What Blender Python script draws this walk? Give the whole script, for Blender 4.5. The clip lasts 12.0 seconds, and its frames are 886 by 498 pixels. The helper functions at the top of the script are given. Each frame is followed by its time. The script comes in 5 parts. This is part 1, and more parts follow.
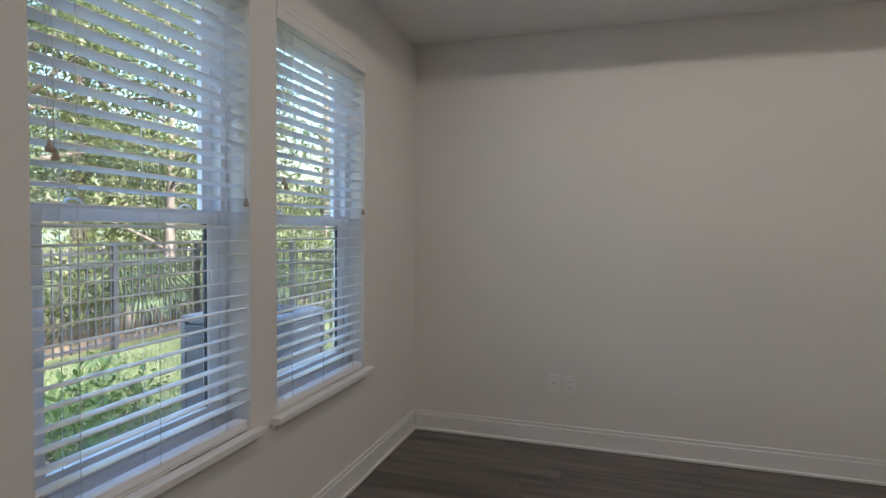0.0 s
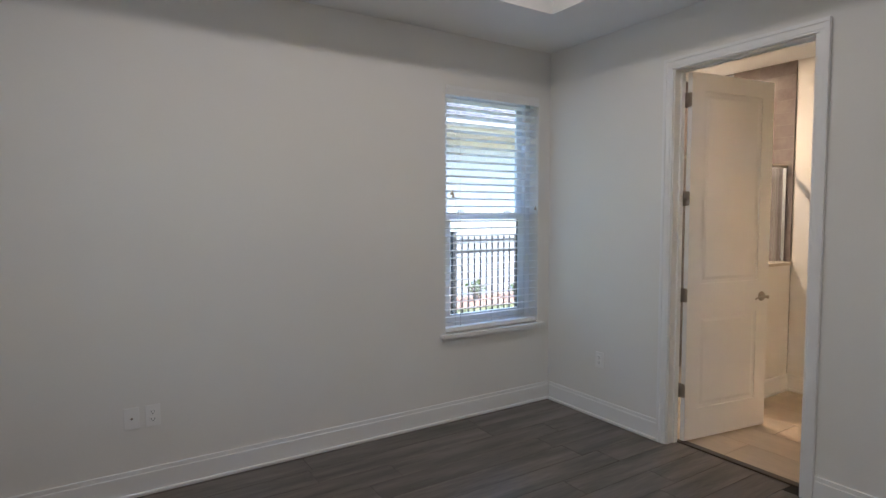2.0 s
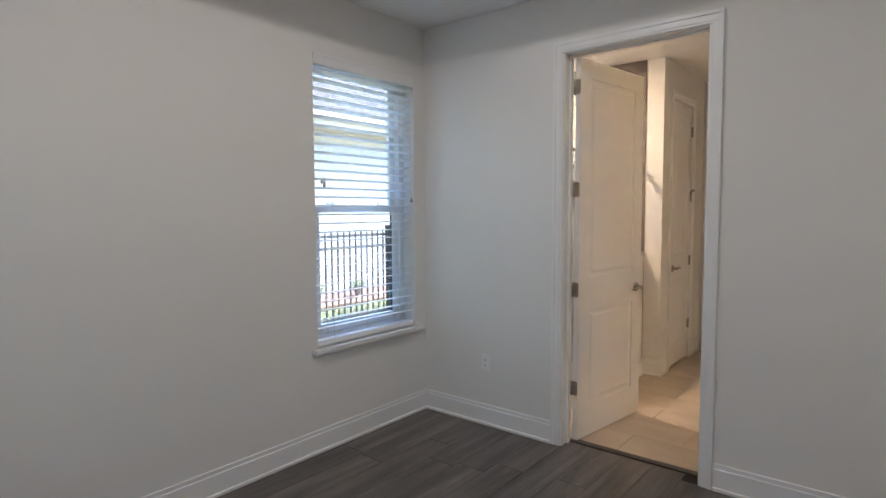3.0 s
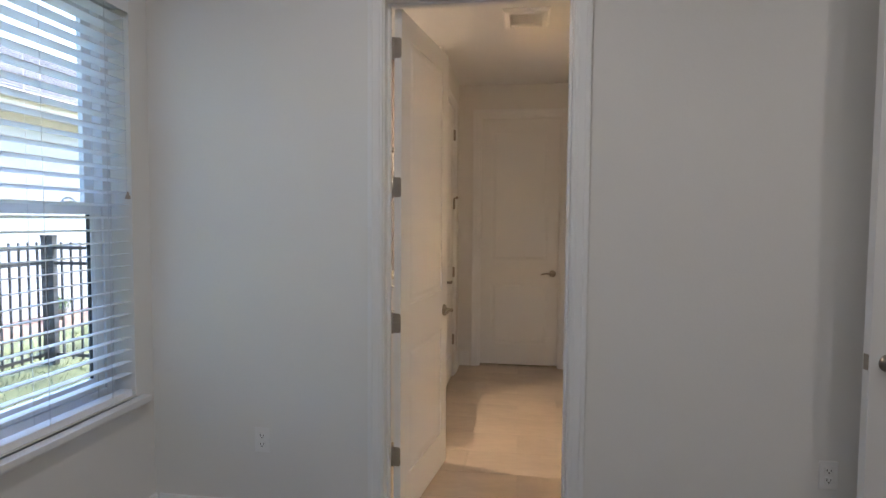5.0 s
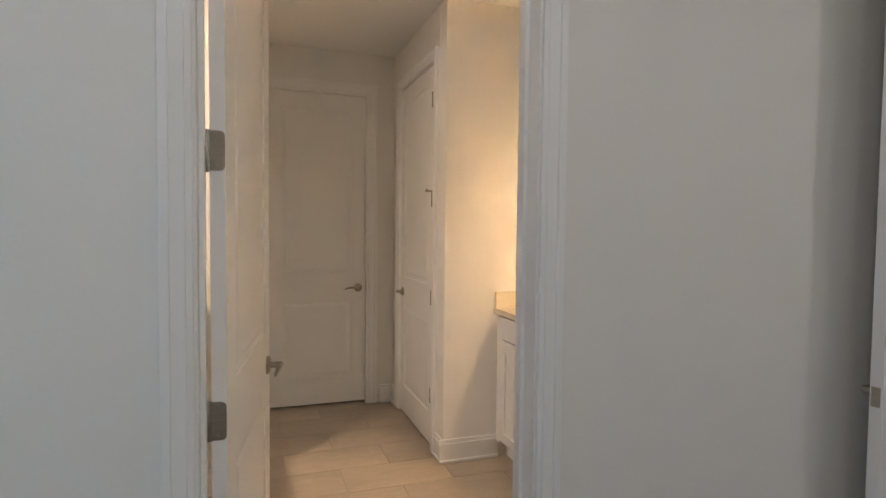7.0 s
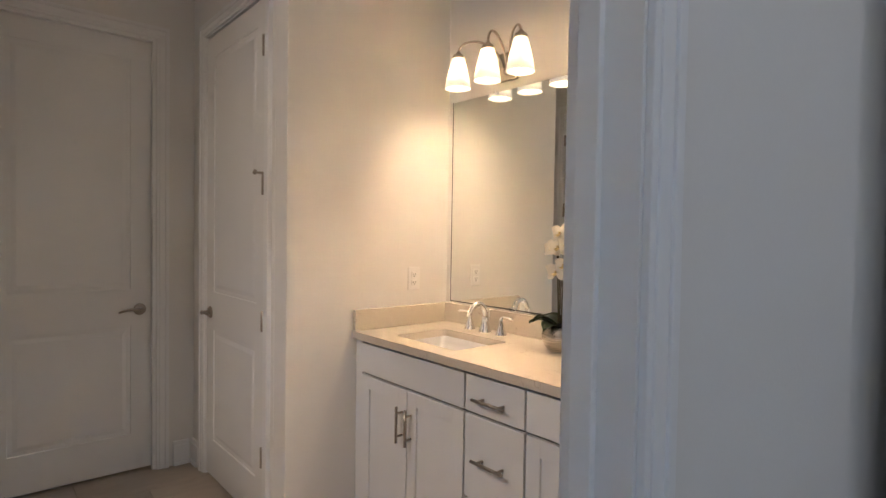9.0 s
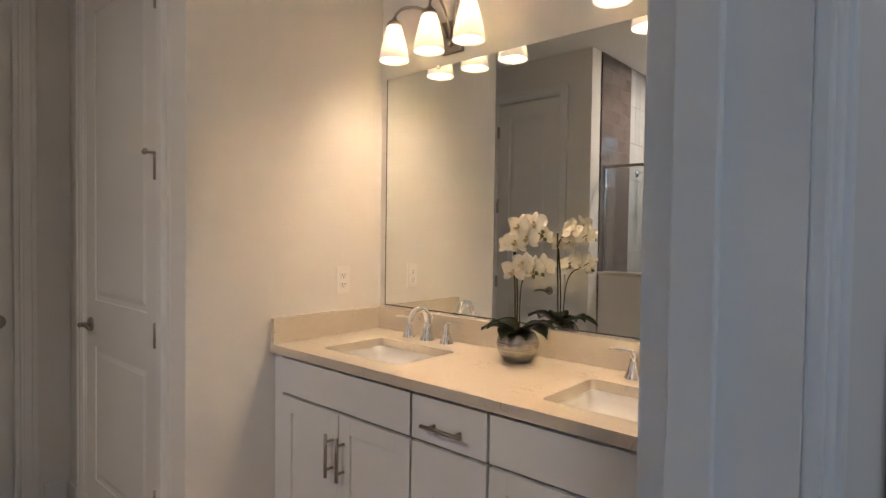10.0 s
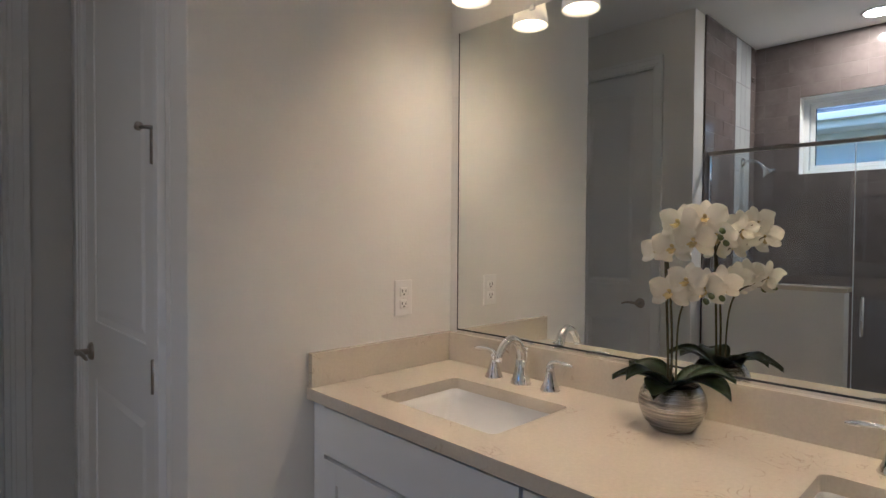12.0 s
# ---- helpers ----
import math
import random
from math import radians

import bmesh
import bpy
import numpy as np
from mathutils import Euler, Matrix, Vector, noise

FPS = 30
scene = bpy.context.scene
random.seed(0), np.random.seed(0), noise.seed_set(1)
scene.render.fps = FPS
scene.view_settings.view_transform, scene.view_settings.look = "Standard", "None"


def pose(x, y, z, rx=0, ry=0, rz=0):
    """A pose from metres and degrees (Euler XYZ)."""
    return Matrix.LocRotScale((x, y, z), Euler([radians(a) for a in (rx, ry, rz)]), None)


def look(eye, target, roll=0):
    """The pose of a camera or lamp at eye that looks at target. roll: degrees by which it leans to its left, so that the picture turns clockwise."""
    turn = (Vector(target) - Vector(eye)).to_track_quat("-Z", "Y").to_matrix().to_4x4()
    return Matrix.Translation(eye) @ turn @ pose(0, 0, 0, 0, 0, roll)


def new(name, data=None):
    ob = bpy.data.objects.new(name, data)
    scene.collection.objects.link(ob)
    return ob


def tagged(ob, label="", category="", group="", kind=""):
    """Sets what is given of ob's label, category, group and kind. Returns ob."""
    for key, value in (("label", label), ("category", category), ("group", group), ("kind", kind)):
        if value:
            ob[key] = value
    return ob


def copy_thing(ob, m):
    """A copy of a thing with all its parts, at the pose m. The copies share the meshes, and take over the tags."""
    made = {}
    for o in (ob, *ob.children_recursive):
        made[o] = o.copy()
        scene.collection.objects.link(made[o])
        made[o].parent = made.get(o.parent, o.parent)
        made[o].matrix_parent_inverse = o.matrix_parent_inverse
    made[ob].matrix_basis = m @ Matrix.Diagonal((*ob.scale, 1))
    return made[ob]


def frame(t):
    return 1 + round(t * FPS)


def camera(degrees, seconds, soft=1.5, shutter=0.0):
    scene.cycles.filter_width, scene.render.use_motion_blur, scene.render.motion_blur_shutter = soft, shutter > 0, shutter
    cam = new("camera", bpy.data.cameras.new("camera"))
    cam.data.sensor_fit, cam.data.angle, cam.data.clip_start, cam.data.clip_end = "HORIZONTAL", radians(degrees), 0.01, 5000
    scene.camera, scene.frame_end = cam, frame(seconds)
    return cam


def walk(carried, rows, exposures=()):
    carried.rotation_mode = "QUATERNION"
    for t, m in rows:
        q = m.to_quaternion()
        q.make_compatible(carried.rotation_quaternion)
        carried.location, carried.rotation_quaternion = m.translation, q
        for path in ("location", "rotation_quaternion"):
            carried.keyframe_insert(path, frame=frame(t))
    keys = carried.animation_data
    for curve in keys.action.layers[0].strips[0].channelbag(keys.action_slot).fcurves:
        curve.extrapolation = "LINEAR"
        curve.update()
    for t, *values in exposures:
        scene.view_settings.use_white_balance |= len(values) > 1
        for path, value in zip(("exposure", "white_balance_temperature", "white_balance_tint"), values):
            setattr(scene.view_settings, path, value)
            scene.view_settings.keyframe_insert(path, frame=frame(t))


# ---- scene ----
cam = camera(76.9, 12.0)
PATH = [
    (0, (1.381, -3.768, 1.439), (0.788, -1.859, 1.371), 0.5),
    (0.5, (1.15, -3.725, 1.442), (1.0, -1.732, 1.365), 0.1),
    (1, (0.934, -3.654, 1.449), (1.258, -1.682, 1.364), -0.1),
    (1.5, (0.861, -3.513, 1.487), (1.597, -1.657, 1.373), -0.2),
    (2, (0.831, -3.305, 1.485), (1.907, -1.623, 1.364), -0.1),
    (2.5, (0.833, -2.997, 1.472), (2.179, -1.523, 1.341), -0.2),
    (4.4, (1.265, -1.924, 1.456), (3.168, -1.318, 1.338), 0.2),
    (4.5, (1.305, -1.884, 1.456), (3.224, -1.334, 1.341), 0.3),
    (5, (1.575, -1.691, 1.442), (3.554, -1.423, 1.338), 0.4),
    (5.5, (1.847, -1.514, 1.451), (3.845, -1.499, 1.357), 0.4),
    (6, (2.092, -1.374, 1.436), (4.08, -1.572, 1.343), 0.5),
    (6.5, (2.368, -1.268, 1.435), (4.318, -1.703, 1.348), 0.6),
    (7, (2.689, -1.217, 1.424), (4.578, -1.868, 1.34), 0.6),
    (7.1, (2.745, -1.204, 1.431), (4.619, -1.898, 1.346), 0.6),
    (8.8, (3.528, -1.246, 1.39), (5.083, -2.503, 1.327), 0.9),
    (9, (3.589, -1.273, 1.38), (5.107, -2.574, 1.324), 0.9),
    (9.5, (3.735, -1.356, 1.38), (5.147, -2.771, 1.322), 0.8),
    (10, (3.89, -1.446, 1.356), (5.205, -2.952, 1.303), 0.8),
    (10.5, (4.048, -1.549, 1.351), (5.292, -3.114, 1.299), 0.7),
    (11, (4.15, -1.635, 1.344), (5.382, -3.21, 1.295), 0.7),
    (11.5, (4.279, -1.754, 1.345), (5.572, -3.279, 1.297), 0.5),
    (12, (4.409, -1.807, 1.353), (5.844, -3.2, 1.308), 0.4),
]
walk(cam, [(t, look(eye, target, roll)) for t, eye, target, roll in PATH],
     exposures=[(0.0, 2.9, 6300, 16), (1.5, 2.98, 6100, 16), (2.5, 3.12, 5950, 16), (4.5, 3.2, 5950, 17), (5.0, 3.05, 5950, 17), (6.0, 3.0, 6100, 16), (6.5, 3.24, 6100, 16), (7.0, 3.18, 6050, 15),
                (9.0, 2.84, 5300, 15), (9.5, 2.62, 5250, 14), (10.5, 2.47, 5300, 14), (11.0, 2.18, 5150, 13), (11.5, 1.98, 4720, 12), (12.0, 1.94, 4560, 11)])

# ---- world and main lights ----
world = bpy.data.worlds.new("sky")
scene.world = world
world.use_nodes = True
wn, wl = world.node_tree.nodes, world.node_tree.links
sky = wn.new("ShaderNodeTexSky")
sky.sky_type, sky.sun_disc = "NISHITA", False
sky.sun_elevation, sky.sun_rotation = radians(48), radians(109)
sky.air_density, sky.dust_density, sky.ozone_density = 1.6, 4.5, 3.0
haze = wn.new("ShaderNodeHueSaturation")
haze.inputs["Saturation"].default_value = 1.3
wl.new(sky.outputs[0], haze.inputs["Color"])
wl.new(haze.outputs[0], wn["Background"].inputs[0])
wn["Background"].inputs[1].default_value = 0.15

sun_data = bpy.data.lights.new("sun", "SUN")
sun_data.energy, sun_data.angle, sun_data.color = 1.5, radians(20), (1.0, 0.97, 0.94)
sun = new("sun", sun_data)
sun.matrix_world = look((0, 0, 20), (0 - 20 * math.sin(radians(109)) * 0.9, 0 - 20 * math.cos(radians(109)) * 0.9, 0))

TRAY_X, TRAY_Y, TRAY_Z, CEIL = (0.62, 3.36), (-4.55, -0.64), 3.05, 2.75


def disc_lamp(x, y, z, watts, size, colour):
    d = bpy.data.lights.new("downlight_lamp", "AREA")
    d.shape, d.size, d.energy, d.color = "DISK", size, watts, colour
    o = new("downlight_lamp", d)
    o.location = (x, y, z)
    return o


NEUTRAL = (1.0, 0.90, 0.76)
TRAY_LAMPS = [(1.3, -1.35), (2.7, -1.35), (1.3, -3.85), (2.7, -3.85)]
SHOWER_LAMP = (5.03, -0.28)
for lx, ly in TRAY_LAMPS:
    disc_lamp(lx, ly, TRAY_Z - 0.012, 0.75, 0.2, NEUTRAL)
disc_lamp(*SHOWER_LAMP, CEIL - 0.012, 4.2, 0.14, (1.0, 0.73, 0.45))
BULB_STRENGTH = 44.0


# ---- materials ----
def nodes_of(name):
    m = bpy.data.materials.new(name)
    m.use_nodes = True
    t = m.node_tree
    return m, t.nodes, t.links, t.nodes["Principled BSDF"]


def mat(name, base, rough=0.5, metal=0.0, var=0.06, scale=3.0, fine=60.0, bump=0.15, stretch=(1, 1, 1), rand=0.0, island=0.0,
        second=None, dist=0.002, coat=0.0):
    """Two scales of colour variation, fine relief and optional variation from piece to piece."""
    m, n, l, p = nodes_of(name)
    geo = n.new("ShaderNodeNewGeometry")
    mp = n.new("ShaderNodeMapping")
    mp.inputs["Scale"].default_value = stretch
    vec = geo.outputs["Position"]
    info = n.new("ShaderNodeObjectInfo")
    if rand:
        comb = n.new("ShaderNodeCombineXYZ")
        mul = n.new("ShaderNodeMath")
        mul.operation = "MULTIPLY"
        mul.inputs[1].default_value = 37.0
        l.new(info.outputs["Random"], mul.inputs[0])
        l.new(mul.outputs[0], comb.inputs[0])
        l.new(mul.outputs[0], comb.inputs[2])
        add = n.new("ShaderNodeVectorMath")
        add.operation = "ADD"
        l.new(vec, add.inputs[0])
        l.new(comb.outputs[0], add.inputs[1])
        vec = add.outputs[0]
    l.new(vec, mp.inputs["Vector"])
    a, b = n.new("ShaderNodeTexNoise"), n.new("ShaderNodeTexNoise")
    a.inputs["Scale"].default_value, a.inputs["Detail"].default_value = scale, 5
    b.inputs["Scale"].default_value, b.inputs["Detail"].default_value = fine, 3
    l.new(mp.outputs[0], a.inputs["Vector"])
    l.new(mp.outputs[0], b.inputs["Vector"])
    mix = n.new("ShaderNodeMath")
    mix.operation = "MULTIPLY_ADD"
    l.new(b.outputs["Fac"], mix.inputs[0])
    mix.inputs[1].default_value = 0.35
    l.new(a.outputs["Fac"], mix.inputs[2])
    ramp = n.new("ShaderNodeValToRGB")
    lo = [c * (1 - var) for c in base]
    hi = [min(1, c * (1 + var)) for c in (second or base)]
    ramp.color_ramp.elements[0].position, ramp.color_ramp.elements[0].color = 0.42, (*lo, 1)
    ramp.color_ramp.elements[1].position, ramp.color_ramp.elements[1].color = 0.92, (*hi, 1)
    l.new(mix.outputs[0], ramp.inputs[0])
    col = ramp.outputs[0]
    if rand or island:
        hsv = n.new("ShaderNodeHueSaturation")
        mr = n.new("ShaderNodeMapRange")
        k = rand or island
        mr.inputs["To Min"].default_value, mr.inputs["To Max"].default_value = 1 - k, 1 + k
        l.new(info.outputs["Random"] if rand else geo.outputs["Random Per Island"], mr.inputs["Value"])
        l.new(mr.outputs[0], hsv.inputs["Value"])
        l.new(col, hsv.inputs["Color"])
        col = hsv.outputs[0]
    l.new(col, p.inputs["Base Color"])
    p.inputs["Roughness"].default_value, p.inputs["Metallic"].default_value = rough, metal
    if coat:
        p.inputs["Coat Weight"].default_value = coat
        p.inputs["Coat Roughness"].default_value = 0.08
    if bump:
        bn = n.new("ShaderNodeBump")
        bn.inputs["Strength"].default_value, bn.inputs["Distance"].default_value = bump, dist
        l.new(b.outputs["Fac"], bn.inputs["Height"])
        l.new(bn.outputs[0], p.inputs["Normal"])
    return m


PAINT = mat("wall_paint", (0.82, 0.808, 0.78), 0.72, var=0.02, scale=1.2, fine=95, bump=0.28, dist=0.0015)
CEILING = mat("ceiling_paint", (0.87, 0.87, 0.86), 0.85, var=0.02, scale=1.5, fine=90, bump=0.3, dist=0.002)
TRIM = mat("trim_paint", (0.86, 0.86, 0.855), 0.32, var=0.015, scale=4, fine=120, bump=0.04, dist=0.0008)
DOOR = mat("door_paint", (0.83, 0.825, 0.81), 0.36, var=0.015, scale=3, fine=140, bump=0.05, dist=0.0008)
VINYL = mat("window_vinyl", (0.85, 0.865, 0.875), 0.35, var=0.015, scale=6, fine=80, bump=0.03)
SLAT = mat("blind_slat", (0.91, 0.925, 0.94), 0.42, var=0.02, scale=5, fine=90, bump=0.06, stretch=(1, 1, 1))
PLANK = mat("floor_plank", (0.060, 0.051, 0.045), 0.30, var=0.15, scale=2.6, fine=22, bump=0.12, stretch=(0.5, 5, 1), rand=0.12,
            second=(0.175, 0.152, 0.136), dist=0.0012)
GROUTLINE = mat("floor_underlay", (0.02, 0.018, 0.016), 0.8, var=0.1)
FLOOR_TILE = mat("floor_tile", (0.44, 0.372, 0.293), 0.38, var=0.10, scale=2.2, fine=22, bump=0.05, rand=0.02, stretch=(1.4, 0.5, 1), second=(0.51, 0.43, 0.34))
GROUT = mat("grout", (0.44, 0.375, 0.295), 0.8, var=0.08, fine=150)
WALL_TILE = mat("shower_tile", (0.155, 0.128, 0.122), 0.12, var=0.10, scale=5, fine=30, bump=0.05, rand=0.05, second=(0.195, 0.165, 0.158), coat=0.4)
ACCENT = mat("accent_tile", (0.50, 0.52, 0.54), 0.18, var=0.06, scale=9, fine=40, bump=0.05, rand=0.08)
TILE_GROUT = mat("shower_grout", (0.185, 0.16, 0.152), 0.8, var=0.05)
NICKEL = mat("brushed_nickel", (0.40, 0.36, 0.315), 0.30, 1.0, var=0.08, scale=20, fine=260, bump=0.06, stretch=(1, 1, 8), dist=0.0006)
CHROME = mat("chrome", (0.80, 0.81, 0.83), 0.06, 1.0, var=0.02, scale=8, fine=50, bump=0)
CABINET = mat("cabinet_paint", (0.83, 0.84, 0.85), 0.33, var=0.012, scale=4, fine=130, bump=0.03, dist=0.0006)
# grey set dark to carry the shadow in gaps between fronts and slats
SHADOWGAP = mat("gap_shade_grey", (0.30, 0.29, 0.28), 0.7, var=0.05)
CERAMIC = mat("sink_ceramic", (0.88, 0.87, 0.85), 0.22, var=0.01, scale=3, fine=20, bump=0, coat=0.12)
PLASTIC = mat("outlet_plastic", (0.87, 0.865, 0.85), 0.38, var=0.01, bump=0)
SLOT = mat("outlet_slot", (0.02, 0.02, 0.02), 0.6, var=0.02, bump=0)
BLACK = mat("fence_black", (0.026, 0.029, 0.034), 0.55, var=0.15, scale=6, bump=0.05)
STRIP = mat("transition_strip", (0.055, 0.045, 0.038), 0.4, var=0.15, scale=8, stretch=(1, 6, 1))
TOWEL = mat("terry_towel", (0.88, 0.84, 0.79), 0.95, var=0.06, scale=30, fine=420, bump=0.8, dist=0.002)
SIDING = mat("house_siding", (0.47, 0.49, 0.52), 0.6, var=0.04, scale=2, fine=40, bump=0.1, stretch=(0.4, 1, 4))
SHINGLE = mat("roof_shingle", (0.055, 0.058, 0.068), 0.95, var=0.35, scale=7, fine=60, bump=0.5, rand=0.18, second=(0.095, 0.098, 0.11))
FASCIA = mat("house_fascia", (0.62, 0.59, 0.54), 0.5, var=0.03)
LAWN = mat("lawn", (0.060, 0.076, 0.032), 0.9, var=0.35, scale=1.4, fine=25, bump=0.6, second=(0.11, 0.132, 0.054), dist=0.01)
GRASS = mat("grass_blade", (0.06, 0.09, 0.028), 0.6, var=0.2, scale=3, island=0.35, second=(0.11, 0.14, 0.05), bump=0)
LITTER = mat("leaf_litter", (0.10, 0.07, 0.045), 0.95, var=0.4, scale=3, fine=30, bump=0.8, second=(0.20, 0.15, 0.10), dist=0.02)
MULCH = mat("mulch", (0.16, 0.085, 0.06), 0.95, var=0.35, scale=9, fine=45, bump=1.0, second=(0.26, 0.17, 0.13), dist=0.02)
BARK = mat("bark", (0.15, 0.12, 0.10), 0.9, var=0.35, scale=6, fine=30, bump=0.8, stretch=(1, 1, 0.25), second=(0.26, 0.22, 0.19), dist=0.02)
UNIT = mat("ac_paint", (0.11, 0.122, 0.135), 0.75, var=0.06, scale=4, bump=0.05)
UNIT_DARK = mat("ac_coil", (0.03, 0.033, 0.037), 0.6, var=0.15, scale=30)
CONCRETE = mat("pad_concrete", (0.36, 0.35, 0.33), 0.9, var=0.12, scale=5, fine=60, bump=0.4)
STEM = mat("orchid_stem", (0.085, 0.075, 0.03), 0.55, var=0.25, scale=40, fine=120)
BUD = mat("orchid_bud", (0.13, 0.15, 0.05), 0.5, var=0.2, scale=40)
LIP = mat("orchid_lip", (0.62, 0.50, 0.22), 0.5, var=0.2, scale=60)
SOIL = mat("pot_moss", (0.03, 0.028, 0.02), 0.95, var=0.4, scale=50)
CORD = mat("blind_cord", (0.72, 0.73, 0.74), 0.8, var=0.02, bump=0)
TASSEL = mat("cord_tassel", (0.42, 0.33, 0.25), 0.5, var=0.1, bump=0)
HOUSE_OUT = mat("own_siding", (0.66, 0.66, 0.64), 0.7, var=0.04)


def leaf_mat(name, base, second, trans=0.35):
    m, n, l, p = nodes_of(name)
    geo = n.new("ShaderNodeNewGeometry")
    ramp = n.new("ShaderNodeValToRGB")
    ramp.color_ramp.elements[0].color, ramp.color_ramp.elements[1].color = (*base, 1), (*second, 1)
    l.new(geo.outputs["Random Per Island"], ramp.inputs[0])
    l.new(ramp.outputs[0], p.inputs["Base Color"])
    p.inputs["Roughness"].default_value = 0.5
    tr = n.new("ShaderNodeBsdfTranslucent")
    l.new(ramp.outputs[0], tr.inputs["Color"])
    mx = n.new("ShaderNodeMixShader")
    mx.inputs[0].default_value = trans
    l.new(p.outputs[0], mx.inputs[1])
    l.new(tr.outputs[0], mx.inputs[2])
    l.new(mx.outputs[0], n["Material Output"].inputs[0])
    return m


LEAF = leaf_mat("tree_leaf", (0.05, 0.09, 0.03), (0.15, 0.19, 0.07), 0.42)
LEAF_B = leaf_mat("tree_leaf_pale", (0.065, 0.105, 0.035), (0.20, 0.22, 0.085), 0.42)
SHRUB = leaf_mat("shrub_leaf", (0.065, 0.125, 0.035), (0.20, 0.29, 0.08), 0.4)
PALM = leaf_mat("palm_frond", (0.05, 0.09, 0.035), (0.12, 0.17, 0.08))
PETAL = leaf_mat("orchid_petal", (0.82, 0.78, 0.67), (0.88, 0.85, 0.76), 0.3)
ORCHID_LEAF = mat("orchid_leaf", (0.018, 0.030, 0.010), 0.28, var=0.2, scale=18, fine=70, bump=0.08, second=(0.035, 0.055, 0.02))


def pane_mat(name, tint=(0.96, 0.98, 0.98), gloss=0.03):
    m, n, l, p = nodes_of(name)
    n.remove(p)
    tr, gl, mx, fr = n.new("ShaderNodeBsdfTransparent"), n.new("ShaderNodeBsdfGlossy"), n.new("ShaderNodeMixShader"), n.new("ShaderNodeLayerWeight")
    tr.inputs[0].default_value = (*tint, 1)
    gl.inputs["Roughness"].default_value = 0.01
    fr.inputs["Blend"].default_value = 0.12
    sc = n.new("ShaderNodeMath")
    sc.operation, sc.use_clamp = "MULTIPLY_ADD", True
    sc.inputs[1].default_value, sc.inputs[2].default_value = 0.5, gloss
    l.new(fr.outputs["Facing"], sc.inputs[0])
    l.new(sc.outputs[0], mx.inputs[0])
    l.new(tr.outputs[0], mx.inputs[1])
    l.new(gl.outputs[0], mx.inputs[2])
    l.new(mx.outputs[0], n["Material Output"].inputs[0])
    return m


GLASS = pane_mat("window_glass")
SHOWER_GLASS = pane_mat("shower_glass", (0.93, 0.96, 0.97), 0.06)


def mirror_mat():
    m, n, l, p = nodes_of("mirror_silver")
    p.inputs["Base Color"].default_value = (0.86, 0.88, 0.86, 1)
    p.inputs["Metallic"].default_value, p.inputs["Roughness"].default_value = 1.0, 0.0
    return m


MIRROR = mirror_mat()


def glow(name, colour, strength, base=(0.8, 0.8, 0.8)):
    m, n, l, p = nodes_of(name)
    p.inputs["Base Color"].default_value = (*base, 1)
    p.inputs["Emission Color"].default_value = (*colour, 1)
    p.inputs["Emission Strength"].default_value = strength
    return m


BULB = glow("bulb_glow", (1.0, 0.645, 0.32), BULB_STRENGTH)
LENS = glow("downlight_lens", (1.0, 0.93, 0.84), 4.0)


def shade_mat():
    m, n, l, p = nodes_of("frosted_shade")
    p.inputs["Base Color"].default_value = (0.86, 0.82, 0.74, 1)
    p.inputs["Roughness"].default_value = 0.35
    p.inputs["Emission Color"].default_value = (1.0, 0.80, 0.55, 1)
    p.inputs["Emission Strength"].default_value = 0.06
    tr, mx = n.new("ShaderNodeBsdfTranslucent"), n.new("ShaderNodeMixShader")
    tr.inputs[0].default_value = (0.95, 0.88, 0.76, 1)
    mx.inputs[0].default_value = 0.15
    l.new(p.outputs[0], mx.inputs[1])
    l.new(tr.outputs[0], mx.inputs[2])
    l.new(mx.outputs[0], n["Material Output"].inputs[0])
    return m


SHADE = shade_mat()


